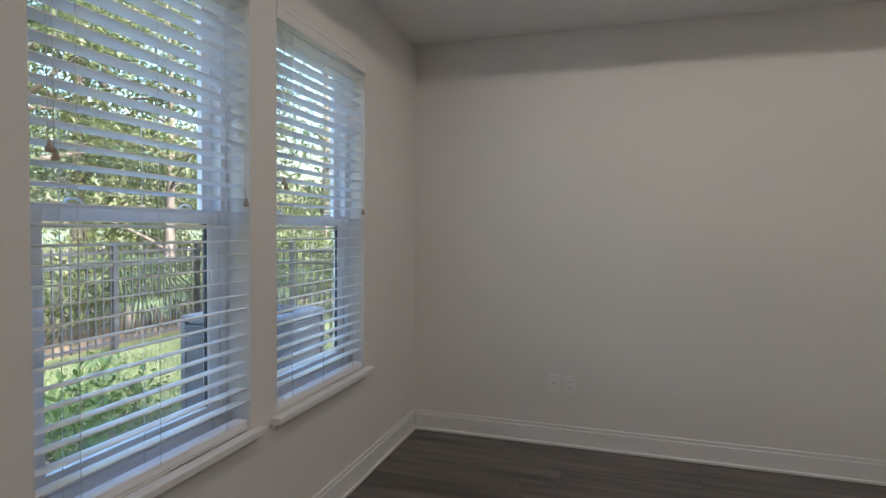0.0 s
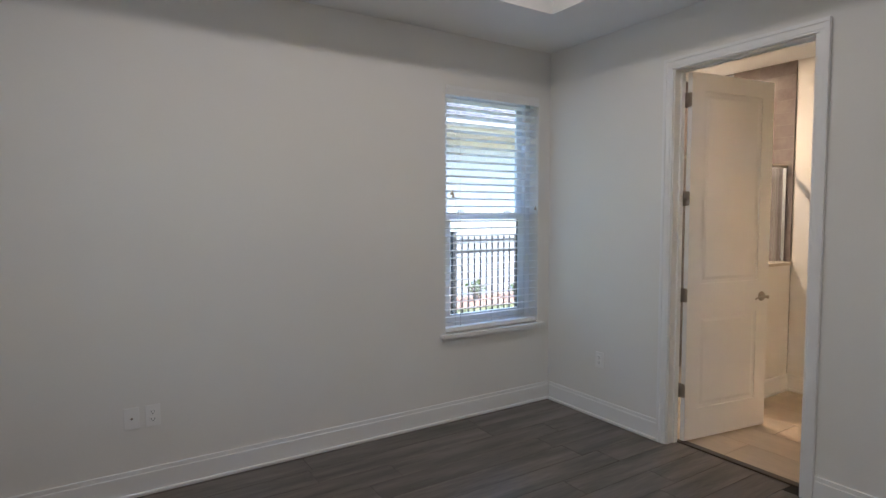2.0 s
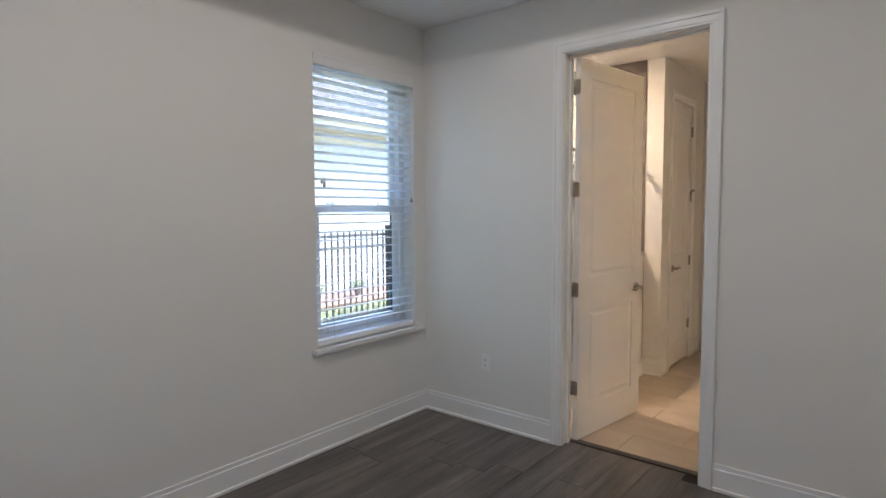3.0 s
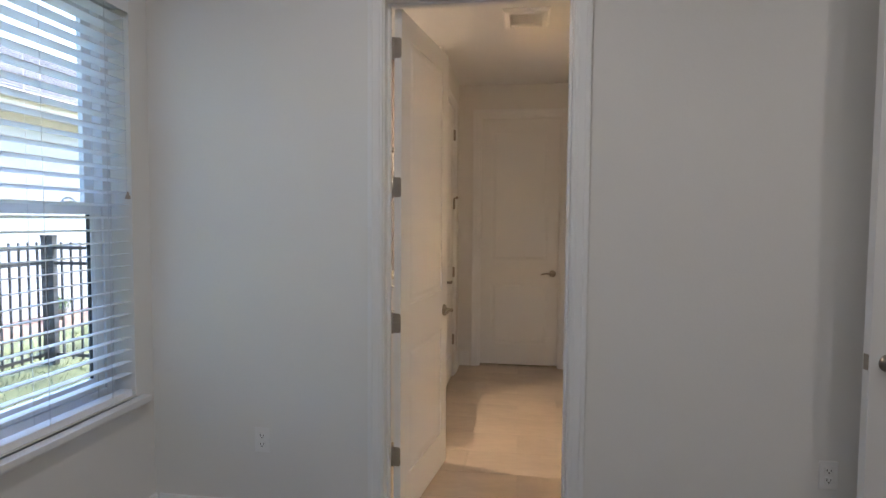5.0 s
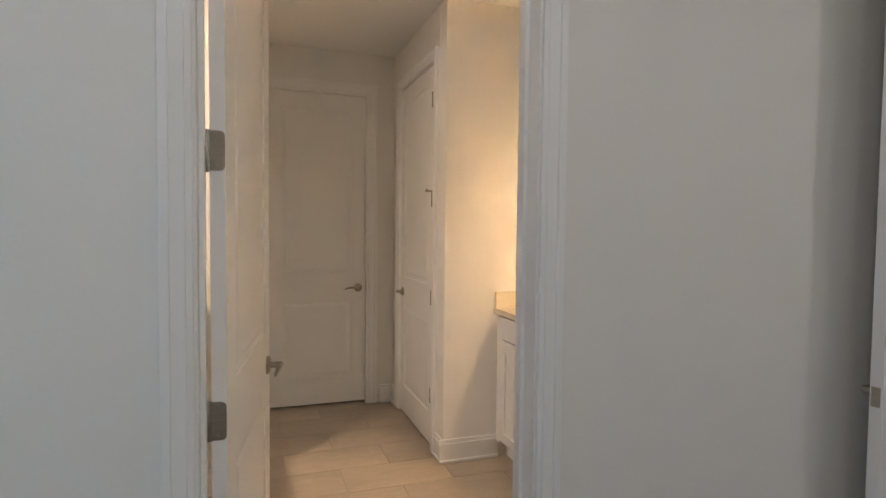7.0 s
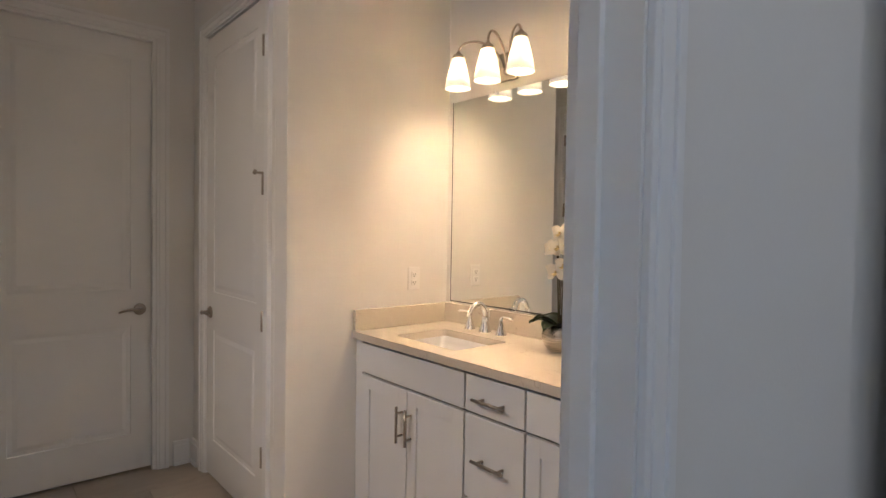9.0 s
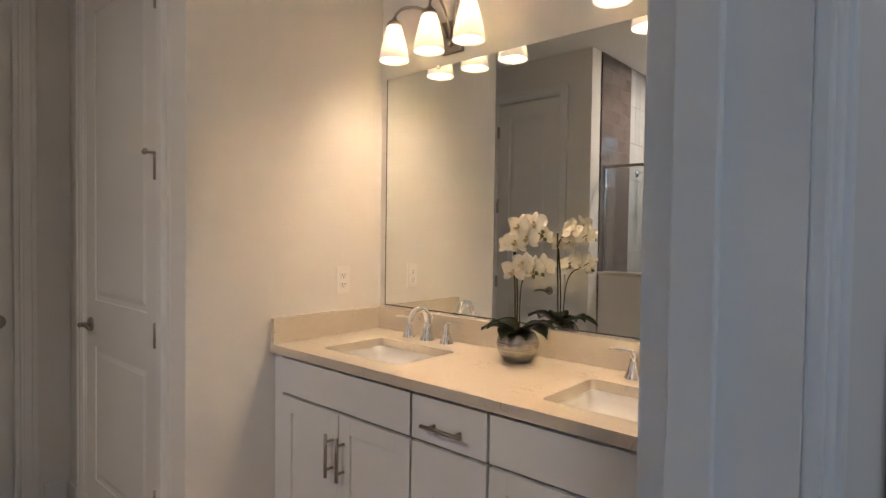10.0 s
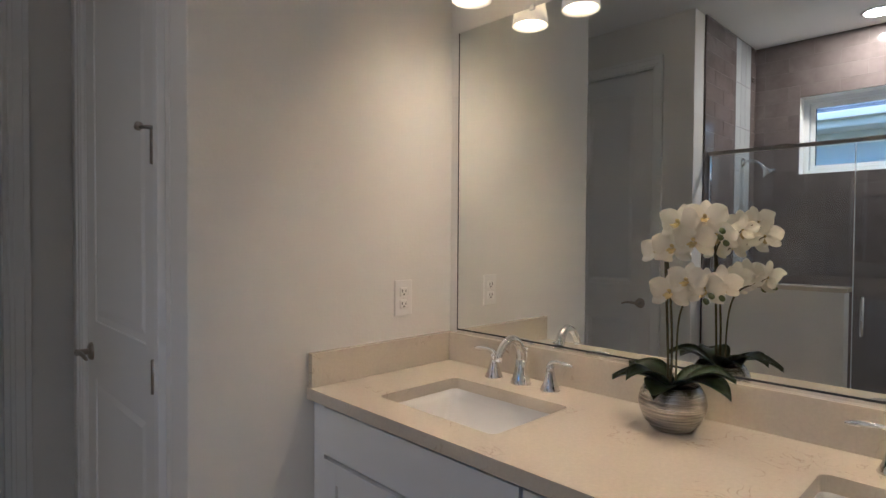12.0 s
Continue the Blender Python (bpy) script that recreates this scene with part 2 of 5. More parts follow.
def quartz_mat():
    m, n, l, p = nodes_of("quartz")
    geo = n.new("ShaderNodeNewGeometry")
    wob, vor, fine = n.new("ShaderNodeTexNoise"), n.new("ShaderNodeTexNoise"), n.new("ShaderNodeTexNoise")
    wob.inputs["Scale"].default_value, wob.inputs["Detail"].default_value = 9, 4
    vor.inputs["Scale"].default_value, vor.inputs["Detail"].default_value = 13, 5
    vor.inputs["Distortion"].default_value = 1.6
    fine.inputs["Scale"].default_value = 150
    for t in (wob, vor, fine):
        l.new(geo.outputs["Position"], t.inputs["Vector"])
    # thin veins where the distorted noise crosses its middle
    sub, ab = n.new("ShaderNodeMath"), n.new("ShaderNodeMath")
    sub.operation, ab.operation = "SUBTRACT", "ABSOLUTE"
    sub.inputs[1].default_value = 0.5
    l.new(vor.outputs["Fac"], sub.inputs[0])
    l.new(sub.outputs[0], ab.inputs[0])
    vein = n.new("ShaderNodeValToRGB")
    vein.color_ramp.elements[0].position, vein.color_ramp.elements[0].color = 0.0, (1, 1, 1, 1)
    vein.color_ramp.elements[1].position, vein.color_ramp.elements[1].color = 0.016, (0, 0, 0, 1)
    l.new(ab.outputs[0], vein.inputs[0])
    where = n.new("ShaderNodeValToRGB")
    where.color_ramp.elements[0].position, where.color_ramp.elements[1].position = 0.54, 0.66
    l.new(wob.outputs["Fac"], where.inputs[0])
    mul = n.new("ShaderNodeMath")
    mul.operation = "MULTIPLY"
    l.new(vein.outputs[0], mul.inputs[0])
    l.new(where.outputs[0], mul.inputs[1])
    base = n.new("ShaderNodeValToRGB")
    base.color_ramp.elements[0].color, base.color_ramp.elements[1].color = (0.62, 0.56, 0.46, 1), (0.72, 0.66, 0.55, 1)
    l.new(fine.outputs["Fac"], base.inputs[0])
    mx = n.new("ShaderNodeMixRGB")
    l.new(mul.outputs[0], mx.inputs[0])
    l.new(base.outputs[0], mx.inputs[1])
    mx.inputs[2].default_value = (0.44, 0.36, 0.265, 1)
    l.new(mx.outputs[0], p.inputs["Base Color"])
    p.inputs["Roughness"].default_value = 0.14
    return m


QUARTZ = quartz_mat()


def pot_mat():
    m, n, l, p = nodes_of("hammered_silver")
    geo, mp, w, ns = n.new("ShaderNodeNewGeometry"), n.new("ShaderNodeMapping"), n.new("ShaderNodeTexNoise"), n.new("ShaderNodeBump")
    mp.inputs["Scale"].default_value = (6, 6, 170)
    w.inputs["Scale"].default_value, w.inputs["Detail"].default_value = 1.6, 4
    l.new(geo.outputs["Position"], mp.inputs["Vector"])
    l.new(mp.outputs[0], w.inputs["Vector"])
    ramp = n.new("ShaderNodeValToRGB")
    ramp.color_ramp.elements[0].position, ramp.color_ramp.elements[0].color = 0.34, (0.33, 0.30, 0.27, 1)
    ramp.color_ramp.elements[1].position, ramp.color_ramp.elements[1].color = 0.62, (0.68, 0.64, 0.59, 1)
    l.new(w.outputs["Fac"], ramp.inputs[0])
    l.new(ramp.outputs[0], p.inputs["Base Color"])
    p.inputs["Metallic"].default_value, p.inputs["Roughness"].default_value = 1.0, 0.26
    ns.inputs["Strength"].default_value, ns.inputs["Distance"].default_value = 0.8, 0.0025
    l.new(w.outputs["Fac"], ns.inputs["Height"])
    l.new(ns.outputs[0], p.inputs["Normal"])
    return m


POT = pot_mat()


# ---- building helpers ----
def add_box(bm, a, b, bev=0.0):
    lo = [min(a[i], b[i]) for i in range(3)]
    hi = [max(a[i], b[i]) for i in range(3)]
    t = bmesh.new()
    bmesh.ops.create_cube(t, size=1)
    for v in t.verts:
        v.co = Vector([lo[i] if v.co[i] < 0 else hi[i] for i in range(3)])
    if bev:
        bmesh.ops.bevel(t, geom=list(t.edges), offset=bev, segments=2, profile=0.6, affect="EDGES")
    me = bpy.data.meshes.new("tmp")
    t.to_mesh(me)
    t.free()
    bm.from_mesh(me)
    bpy.data.meshes.remove(me)
    return bm


def boxes(*specs, bev=0.0):
    bm = bmesh.new()
    for a, b in specs:
        add_box(bm, a, b, bev)
    return bm


def lathe(profile, seg=24, closed=False):
    """Turns (radius, z) pairs round the z axis."""
    bm = bmesh.new()
    rings = []
    for r, z in profile:
        if r < 1e-5:
            rings.append([bm.verts.new((0, 0, z))])
        else:
            rings.append([bm.verts.new((r * math.cos(2 * math.pi * i / seg), r * math.sin(2 * math.pi * i / seg), z)) for i in range(seg)])
    for p, q in zip(rings, rings[1:]):
        for i in range(seg):
            j = (i + 1) % seg
            if len(p) == 1 and len(q) == 1:
                continue
            if len(p) == 1:
                bm.faces.new((p[0], q[i], q[j]))
            elif len(q) == 1:
                bm.faces.new((p[i], p[j], q[0]))
            else:
                bm.faces.new((p[i], p[j], q[j], q[i]))
    bmesh.ops.recalc_face_normals(bm, faces=list(bm.faces))
    for f in bm.faces:
        f.smooth = True
    return bm


def tube(points, radius, seg=10):
    """A round bar along points; radius may be a list."""
    bm = bmesh.new()
    pts = [Vector(p) for p in points]
    rr = radius if isinstance(radius, (list, tuple)) else [radius] * len(pts)
    rings, up = [], Vector((0, 0, 1))
    for i, p in enumerate(pts):
        d = (pts[min(i + 1, len(pts) - 1)] - pts[max(i - 1, 0)]).normalized()
        if i == 0:
            side = d.cross(up if abs(d.z) < 0.95 else Vector((1, 0, 0))).normalized()
        else:
            side = (side - d * side.dot(d)).normalized()
        oth = d.cross(side)
        rings.append([bm.verts.new(p + rr[i] * (math.cos(2 * math.pi * k / seg) * side + math.sin(2 * math.pi * k / seg) * oth)) for k in range(seg)])
    for p, q in zip(rings, rings[1:]):
        for i in range(seg):
            bm.faces.new((p[i], p[(i + 1) % seg], q[(i + 1) % seg], q[i]))
    bm.faces.new(rings[0])
    bm.faces.new(rings[-1])
    bmesh.ops.recalc_face_normals(bm, faces=list(bm.faces))
    for f in bm.faces:
        f.smooth = len(f.verts) == 4
    return bm


def bez(p0, p1, p2, p3, n=14):
    p0, p1, p2, p3 = (Vector(p) for p in (p0, p1, p2, p3))
    return [(1 - t) ** 3 * p0 + 3 * t * (1 - t) ** 2 * p1 + 3 * t * t * (1 - t) * p2 + t ** 3 * p3 for t in [i / n for i in range(n + 1)]]


def moved(bm, m):
    bmesh.ops.transform(bm, matrix=m, verts=list(bm.verts))
    return bm


def join(*bms):
    out = bmesh.new()
    for b in bms:
        me = bpy.data.meshes.new("tmp")
        b.to_mesh(me)
        b.free()
        out.from_mesh(me)
        bpy.data.meshes.remove(me)
    return out


def mesh_of(name, bm, material):
    me = bpy.data.meshes.new(name)
    bm.to_mesh(me)
    bm.free()
    me.materials.append(material)
    return me


def part(name, bm, material, parent, label="", at=None):
    me = bm if isinstance(bm, bpy.types.Mesh) else mesh_of(name, bm, material)
    o = new(name, me)
    o.parent = parent
    if at is not None:
        o.matrix_basis = at
    return tagged(o, label)


def thing(name, m, label, category, group="", kind=""):
    o = new(name)
    o.empty_display_size = 0.05
    o.matrix_basis = m
    return tagged(o, label, category, group, kind)


def solid(name, bm, material, label="", category="", kind="structure", m=None):
    o = new(name, mesh_of(name, bm, material))
    if m is not None:
        o.matrix_basis = m
    return tagged(o, label, category, "", kind)


def quad_mesh(name, verts, faces, material, smooth=False):
    me = bpy.data.meshes.new(name)
    me.from_pydata(verts, [], faces)
    me.materials.append(material)
    if smooth:
        me.polygons.foreach_set("use_smooth", [True] * len(faces))
    me.update()
    return me


def round_plate(depth, height, thick, r, z, x=0.0):
    """Hinge leaf in the y-z plane with rounded corners at its far edge and three countersunk screws."""
    pts = [(0.0, -height / 2)]
    for c, a0 in (((depth - r, -height / 2 + r), -90), ((depth - r, height / 2 - r), 0)):
        pts += [(c[0] + r * math.cos(radians(a0 + 15 * k)), c[1] + r * math.sin(radians(a0 + 15 * k))) for k in range(7)]
    pts.append((0.0, height / 2))
    bm = bmesh.new()
    f = bm.faces.new([bm.verts.new((x, y, z + q)) for y, q in pts])
    e = bmesh.ops.extrude_face_region(bm, geom=[f])
    bmesh.ops.translate(bm, vec=(-thick, 0, 0), verts=[v for v in e["geom"] if isinstance(v, bmesh.types.BMVert)])
    bmesh.ops.recalc_face_normals(bm, faces=list(bm.faces))
    dots = [moved(lathe([(0.0036, 0), (0.003, 0.0006), (0, 0.0002)], 10), pose(x - thick, y, z + q, 0, -90)) for y, q in ((depth * 0.42, -0.034), (depth * 0.68, 0.0), (depth * 0.42, 0.034))]
    return join(bm, *dots)


def piece(name, x0, y0, z0, x1, y1, z1, material, axis="z", ch=0.0012):
    """A chamfered slab whose face looks along axis (z up, y towards -y, x towards -x)."""
    c = [(x0, y0, z0), (x1, y1, z1)]
    if axis == "z":
        lo = [(x0, y0, z0), (x1, y0, z0), (x1, y1, z0), (x0, y1, z0)]
        hi = [(x0 + ch, y0 + ch, z1), (x1 - ch, y0 + ch, z1), (x1 - ch, y1 - ch, z1), (x0 + ch, y1 - ch, z1)]
    elif axis == "y":
        lo = [(x0, y1, z0), (x1, y1, z0), (x1, y1, z1), (x0, y1, z1)]
        hi = [(x0 + ch, y0, z0 + ch), (x1 - ch, y0, z0 + ch), (x1 - ch, y0, z1 - ch), (x0 + ch, y0, z1 - ch)]
    else:
        lo = [(x1, y1, z0), (x1, y0, z0), (x1, y0, z1), (x1, y1, z1)]
        hi = [(x0, y1 - ch, z0 + ch), (x0, y0 + ch, z0 + ch), (x0, y0 + ch, z1 - ch), (x0, y1 - ch, z1 - ch)]
    f = [(4, 5, 6, 7)] + [(i, (i + 1) % 4, 4 + (i + 1) % 4, 4 + i) for i in range(4)]
    return quad_mesh(name, lo + hi, f, material)


# ---- the large structure ----
XC0, XC1 = 3.955, 4.062          # bedroom and bathroom faces of the wall between
DY0, DY1, DH = -1.905, -1.110, 2.385   # doorway into the bathroom
W_B, W_A1, W_A2 = (2.965, 3.835), (-2.755, -1.89), (-1.71, -0.845)
WZ0, WZ1 = 0.645, 2.395
SW, SWZ = (4.58, 5.50), (1.81, 2.35)  # shower window
GROUND = -0.2


def wall_with_holes(u0, u1, z0, z1, holes, make):
    """Boxes of a wall along u with holes (u0, u1, z0, z1); make turns (u, z) ranges into a box."""
    specs, u = [], u0
    for a, b, c, d in sorted(holes):
        if a > u:
            specs.append(make(u, a, z0, z1))
        if c > z0:
            specs.append(make(a, b, z0, c))
        if d < z1:
            specs.append(make(a, b, d, z1))
        u = b
    if u < u1:
        specs.append(make(u, u1, z0, z1))
    return boxes(*specs)


solid("wall_north", wall_with_holes(-0.18, 8.3, GROUND - 0.1, 3.1, [(*W_B, WZ0, WZ1), (*SW, *SWZ)],
      lambda a, b, c, d: ((a, 0.0, c), (b, 0.18, d))), PAINT, "off-white painted plaster wall with a tall window", "wall")
solid("wall_west", wall_with_holes(-5.38, 0.0, GROUND - 0.1, 3.1, [(*W_A1, WZ0, WZ1), (*W_A2, WZ0, WZ1)],
      lambda a, b, c, d: ((-0.18, a, c), (0.0, b, d))), PAINT, "off-white painted plaster wall with two windows", "wall")
solid("wall_east", wall_with_holes(-5.2, 0.0, 0.0, 2.75, [(-4.59, -3.80, 0.0, DH), (DY0 - 0.018, DY1 + 0.018, 0.0, DH + 0.018)],
      lambda a, b, c, d: ((XC0, a, c), (XC1, b, d))), PAINT, "off-white painted wall with the bathroom doorway", "wall")
solid("wall_south", boxes(((0.0, -5.38, -0.1), (8.3, -5.2, 3.1))), PAINT, "plain off-white wall behind the walk", "wall")
solid("wall_far", boxes(((8.3, -5.38, -0.1), (8.4, 0.18, 3.1))), PAINT, "plain wall closing the unseen rooms", "wall")
solid("wall_vanity", boxes(((XC1, -3.30, 0.0), (5.80, -3.195, 2.75))), PAINT, "off-white painted wall behind the vanity mirror", "wall")
solid("wall_vanity_end", boxes(((5.80, -3.30, 0.0), (5.92, -2.30, 2.75)), bev=0.004), PAINT, "off-white painted wall at the end of the vanity", "wall")
solid("wall_closet", wall_with_holes(5.92, 7.05, 0.0, 2.75, [(6.002, 6.848, 0.0, 2.458)],
      lambda a, b, c, d: ((a, -2.42, c), (b, -2.30, d))), PAINT, "off-white painted wall with the closet door", "wall")
solid("wall_hall_end", wall_with_holes(-2.42, -0.98, 0.0, 2.75, [(-2.108, -1.292, 0.0, 2.458)],
      lambda a, b, c, d: ((7.05, a, c), (7.17, b, d))), PAINT, "off-white painted wall with a closed door", "wall")
solid("wall_toilet_room", wall_with_holes(5.92, 7.05, 0.0, 2.75, [(6.042, 6.658, 0.0, 2.458)],
      lambda a, b, c, d: ((a, -1.10, c), (b, -0.98, d))), PAINT, "off-white painted wall with a narrow door", "wall")
wall_shower = solid("wall_shower", boxes(((5.80, -1.10, 0.0), (5.92, 0.0, 2.75))), PAINT, "painted wall end with grey tiles in the shower", "wall")
solid("wall_shower_stub", boxes(((XC1, -0.95, 0.0), (4.22, -0.83, 2.75))), PAINT, "off-white painted wall beside the shower door", "wall")
solid("wall_shower_side", boxes(((XC1, -0.83, 0.0), (4.20, 0.0, 2.75))), PAINT, "plain painted wall at the shower's far side", "wall")
half_wall = solid("half_wall", boxes(((5.05, -0.95, 0.0), (5.80, -0.83, 1.065))), PAINT, "low off-white painted wall under the shower glass", "wall")
solid("half_wall_cap", boxes(((5.035, -0.962, 1.065), (5.80, -0.818, 1.09)), bev=0.004), QUARTZ, "pale stone cap on the low shower wall", "trim")

tx, ty = TRAY_X, TRAY_Y
solid("ceiling", boxes(((0.0, -5.2, CEIL), (tx[0], 0.0, 3.15)), ((tx[1], -5.2, CEIL), (XC0, 0.0, 3.15)),
      ((tx[0], ty[1], CEIL), (tx[1], 0.0, 3.15)), ((tx[0], -5.2, CEIL), (tx[1], ty[0], 3.15)),
      ((tx[0], ty[0], TRAY_Z), (tx[1], ty[1], 3.15))), CEILING, "white textured tray ceiling", "ceiling")
solid("ceiling_bathroom", boxes(((XC0, -5.2, CEIL), (8.3, 0.0, 2.9))), CEILING, "flat white textured ceiling", "ceiling")

floor = solid("floor", boxes(((0.0, -5.2, -0.1), (4.075, 0.0, -0.004))), GROUTLINE, "dark grey-brown wood plank floor", "floor")
floor_bath = solid("floor_bathroom", boxes(((4.075, -5.2, -0.1), (8.3, 0.0, -0.003))), GROUT, "beige stone-look tile floor", "floor")
solid("threshold", boxes(((4.045, DY0, -0.003), (4.095, DY1, 0.009)), bev=0.003), STRIP, "dark bronze floor transition strip", "trim")


def base_run(p, q, out):
    """Baseboard with a stepped cap and shoe moulding from p to q; out points into the room."""
    (x0, y0), (x1, y1) = p, q
    ox, oy = out

    def bar(t, z0, z1):
        return ((min(x0, x1, x0 + ox * t, x1 + ox * t), min(y0, y1, y0 + oy * t, y1 + oy * t), z0),
                (max(x0, x1, x0 + ox * t, x1 + ox * t), max(y0, y1, y0 + oy * t, y1 + oy * t), z1))
    bm = bmesh.new()
    add_box(bm, *bar(0.015, 0.0, 0.118), 0.003)
    add_box(bm, *bar(0.010, 0.116, 0.142), 0.0035)
    add_box(bm, *bar(0.026, 0.0, 0.02), 0.006)
    return solid("baseboard", bm, TRIM, "white painted baseboard with shoe moulding", "baseboard")


for p, q, out in (((0, -5.2), (0, 0), (1, 0)), ((0.026, 0), (XC0, 0), (0, -1)), ((XC0, -1.038), (XC0, -0.026), (-1, 0)),
                  ((XC0, -3.75), (XC0, -1.977), (-1, 0)), ((5.80, -2.655), (5.80, -2.274), (-1, 0)), ((5.80, -2.30), (5.93, -2.30), (0, 1)),
                  ((6.93, -2.30), (7.05, -2.30), (0, 1)), ((7.05, -2.274), (7.05, -2.185), (-1, 0)), ((7.05, -1.215), (7.05, -1.126), (-1, 0)),
                  ((5.80, -1.10), (5.972, -1.10), (0, -1)), ((5.80, -1.126), (5.80, -0.95), (-1, 0)), ((5.05, -0.95), (5.804, -0.95), (0, -1)),
                  ((6.735, -1.10), (7.024, -1.10), (0, -1))):
    base_run(p, q, out)


# ---- doors: local x along the width, z up, -y towards the viewer's side ----
def casing(w, h, m, name="door_casing", legs=(True, True)):
    """Stepped moulding round an opening of width w and height h."""
    t = thing(name, m, "white painted door casing with stepped profile", "trim", kind="structure")
    prof = ((0.006, 0.0690, 0.012), (0.020, 0.0697, 0.0155), (0.050, 0.0704, 0.021))
    for s in (-1, 1):
        bm = bmesh.new()
        for k, (a, b, d) in enumerate(prof):
            add_box(bm, (s * (w / 2 + a), -d, 0), (s * (w / 2 + b), -0.0002 * k, h + a), 0.0025)
        part("casing_leg", bm, TRIM, t)
    bm = bmesh.new()
    for k, (a, b, d) in enumerate(prof):
        add_box(bm, (-w / 2 - b, -d - 0.0005, h + a), (w / 2 + b, -0.0002 * k, h + b), 0.0025)
    part("casing_head", bm, TRIM, t)
    return t


def jamb(w, h, depth, m, stop):
    t = thing("door_jamb", m, "white painted door jamb with stop strip", "trim", kind="structure")
    for s in (-1, 1):
        part("jamb_leg", boxes(((s * w / 2, 0, 0), (s * (w / 2 + 0.017), depth, h))), TRIM, t)
        part("stop_strip", boxes(((s * w / 2, stop, 0), (s * (w / 2 - 0.012), stop + 0.035, h)), bev=0.002), TRIM, t)
    part("jamb_head", boxes(((-w / 2 - 0.017, 0, h), (w / 2 + 0.017, depth, h + 0.017))), TRIM, t)
    part("stop_strip", boxes(((-w / 2 + 0.012, stop, h - 0.012), (w / 2 - 0.012, stop + 0.035, h)), bev=0.002), TRIM, t)
    return t


def lever(parent, x, z, y, side, way):
    """Lever handle on a face at y; side -1 looks to -y; way is the direction of the lever along x."""
    rose = moved(lathe([(0, 0.012), (0.024, 0.012), (0.031, 0.007), (0.033, 0.0)], 28), pose(x, y, z, 90 if side < 0 else -90))
    neck = moved(lathe([(0.011, 0.005), (0.011, 0.045), (0.013, 0.05), (0.0, 0.056)], 16), pose(x, y, z, 90 if side < 0 else -90))
    yy = y + side * 0.046
    arm = tube(bez((x, yy, z), (x + way * 0.03, yy, z + 0.004), (x + way * 0.07, yy + side * 0.004, z + 0.012), (x + way * 0.112, yy - side * 0.006, z - 0.010)),
               [0.011, 0.010, 0.0095, 0.009, 0.009, 0.0085, 0.0085, 0.008, 0.008, 0.0075, 0.007, 0.007, 0.0065, 0.006, 0.004], 10)
    h = part("door_handle", join(rose, neck), NICKEL, parent, "brushed nickel lever handle")
    part("lever", arm, NICKEL, h)
    return h


def hinge_bm(y, z, stop=False):
    """Hinge knuckle at x = 0 with leaf plates."""
    bm = round_plate(0.034, 0.090, 0.002, 0.012, z)
    k = moved(lathe([(0, -0.049), (0.0105, -0.046), (0.0105, 0.046), (0, 0.049)], 12), pose(0.004, y - 0.009, z))
    return join(bm, k)


def door_leaf(name, w, h, m, label, hinge_face=True, panels=((0.22, 0.83), (1.04, None)), handle_way=-1, hinge_stop=False, knob=True, category="door"):
    """A two-panel door: hinge at x = 0, face at y = 0 towards -y, thickness to y = 0.035."""
    d = thing(name, m, label, category, kind="structure")
    st, th = 0.112, 0.035
    tops = [(a, h - 0.115 if b is None else b) for a, b in panels]
    bm = bmesh.new()
    add_box(bm, (0.002, 0.006, 0.018), (w - 0.002, th - 0.006, h - 0.004))
    add_box(bm, (0, 0, 0.016), (st, th, h - 0.002), 0.0015)
    add_box(bm, (w - st, 0, 0.016), (w, th, h - 0.002), 0.0015)
    zs = [0.016] + [v for ab in tops for v in ab] + [h - 0.002]
    for a, b in zip(zs[::2], zs[1::2]):
        add_box(bm, (st - 0.001, 0.0, a), (w - st + 0.001, th, b), 0.0012)
    part("slab", bm, DOOR, d)
    for a, b in tops:
        t = bmesh.new()
        for y0, y1 in ((0.0015, 0.008), (th - 0.0015, th - 0.008)):
            # raised field with sloping edges
            o, i = 0.012, 0.042
            q = [t.verts.new(v) for v in ((st + o, y1, a + o), (w - st - o, y1, a + o), (w - st - o, y1, b - o), (st + o, y1, b - o),
                                          (st + i, y0, a + i), (w - st - i, y0, a + i), (w - st - i, y0, b - i), (st + i, y0, b - i))]
            t.faces.new(q[4:])
            for k in range(4):
                t.faces.new((q[k], q[(k + 1) % 4], q[4 + (k + 1) % 4], q[4 + k]))
        bmesh.ops.recalc_face_normals(t, faces=list(t.faces))
        part("panel", t, DOOR, d)
    if hinge_face is not None:
        y = 0.0 if hinge_face else th
        for k, z in enumerate((0.345, 0.968, 1.588, 2.208)):
            bm = hinge_bm(0.0, z) if hinge_face else moved(hinge_bm(0.0, z), Matrix.Diagonal((1, -1, 1, 1)) @ pose(0, -th, 0))
            hg = part("hinge", bm, NICKEL, d, "brushed nickel butt hinge")
            if hinge_stop and k == 2:
                part("hinge_stop", join(tube([(0, -0.008, z + 0.050), (0.010, -0.022, z + 0.052), (0.030, -0.036, z + 0.053)], 0.0055, 8),
                                        moved(lathe([(0, 0), (0.012, 0.002), (0.012, 0.012), (0, 0.014)], 12), pose(0.028, -0.034, z + 0.053, 70, 0, 45))), NICKEL, hg)
    if knob:
        lever(d, w - 0.065, 0.925, 0.0, -1, handle_way)
        lever(d, w - 0.065, 0.925, th, 1, handle_way)
        part("latch_plate", boxes(((w - 0.0005, 0.005, 0.895), (w + 0.0015, 0.030, 0.955)), bev=0.0007), NICKEL, d)
    return d


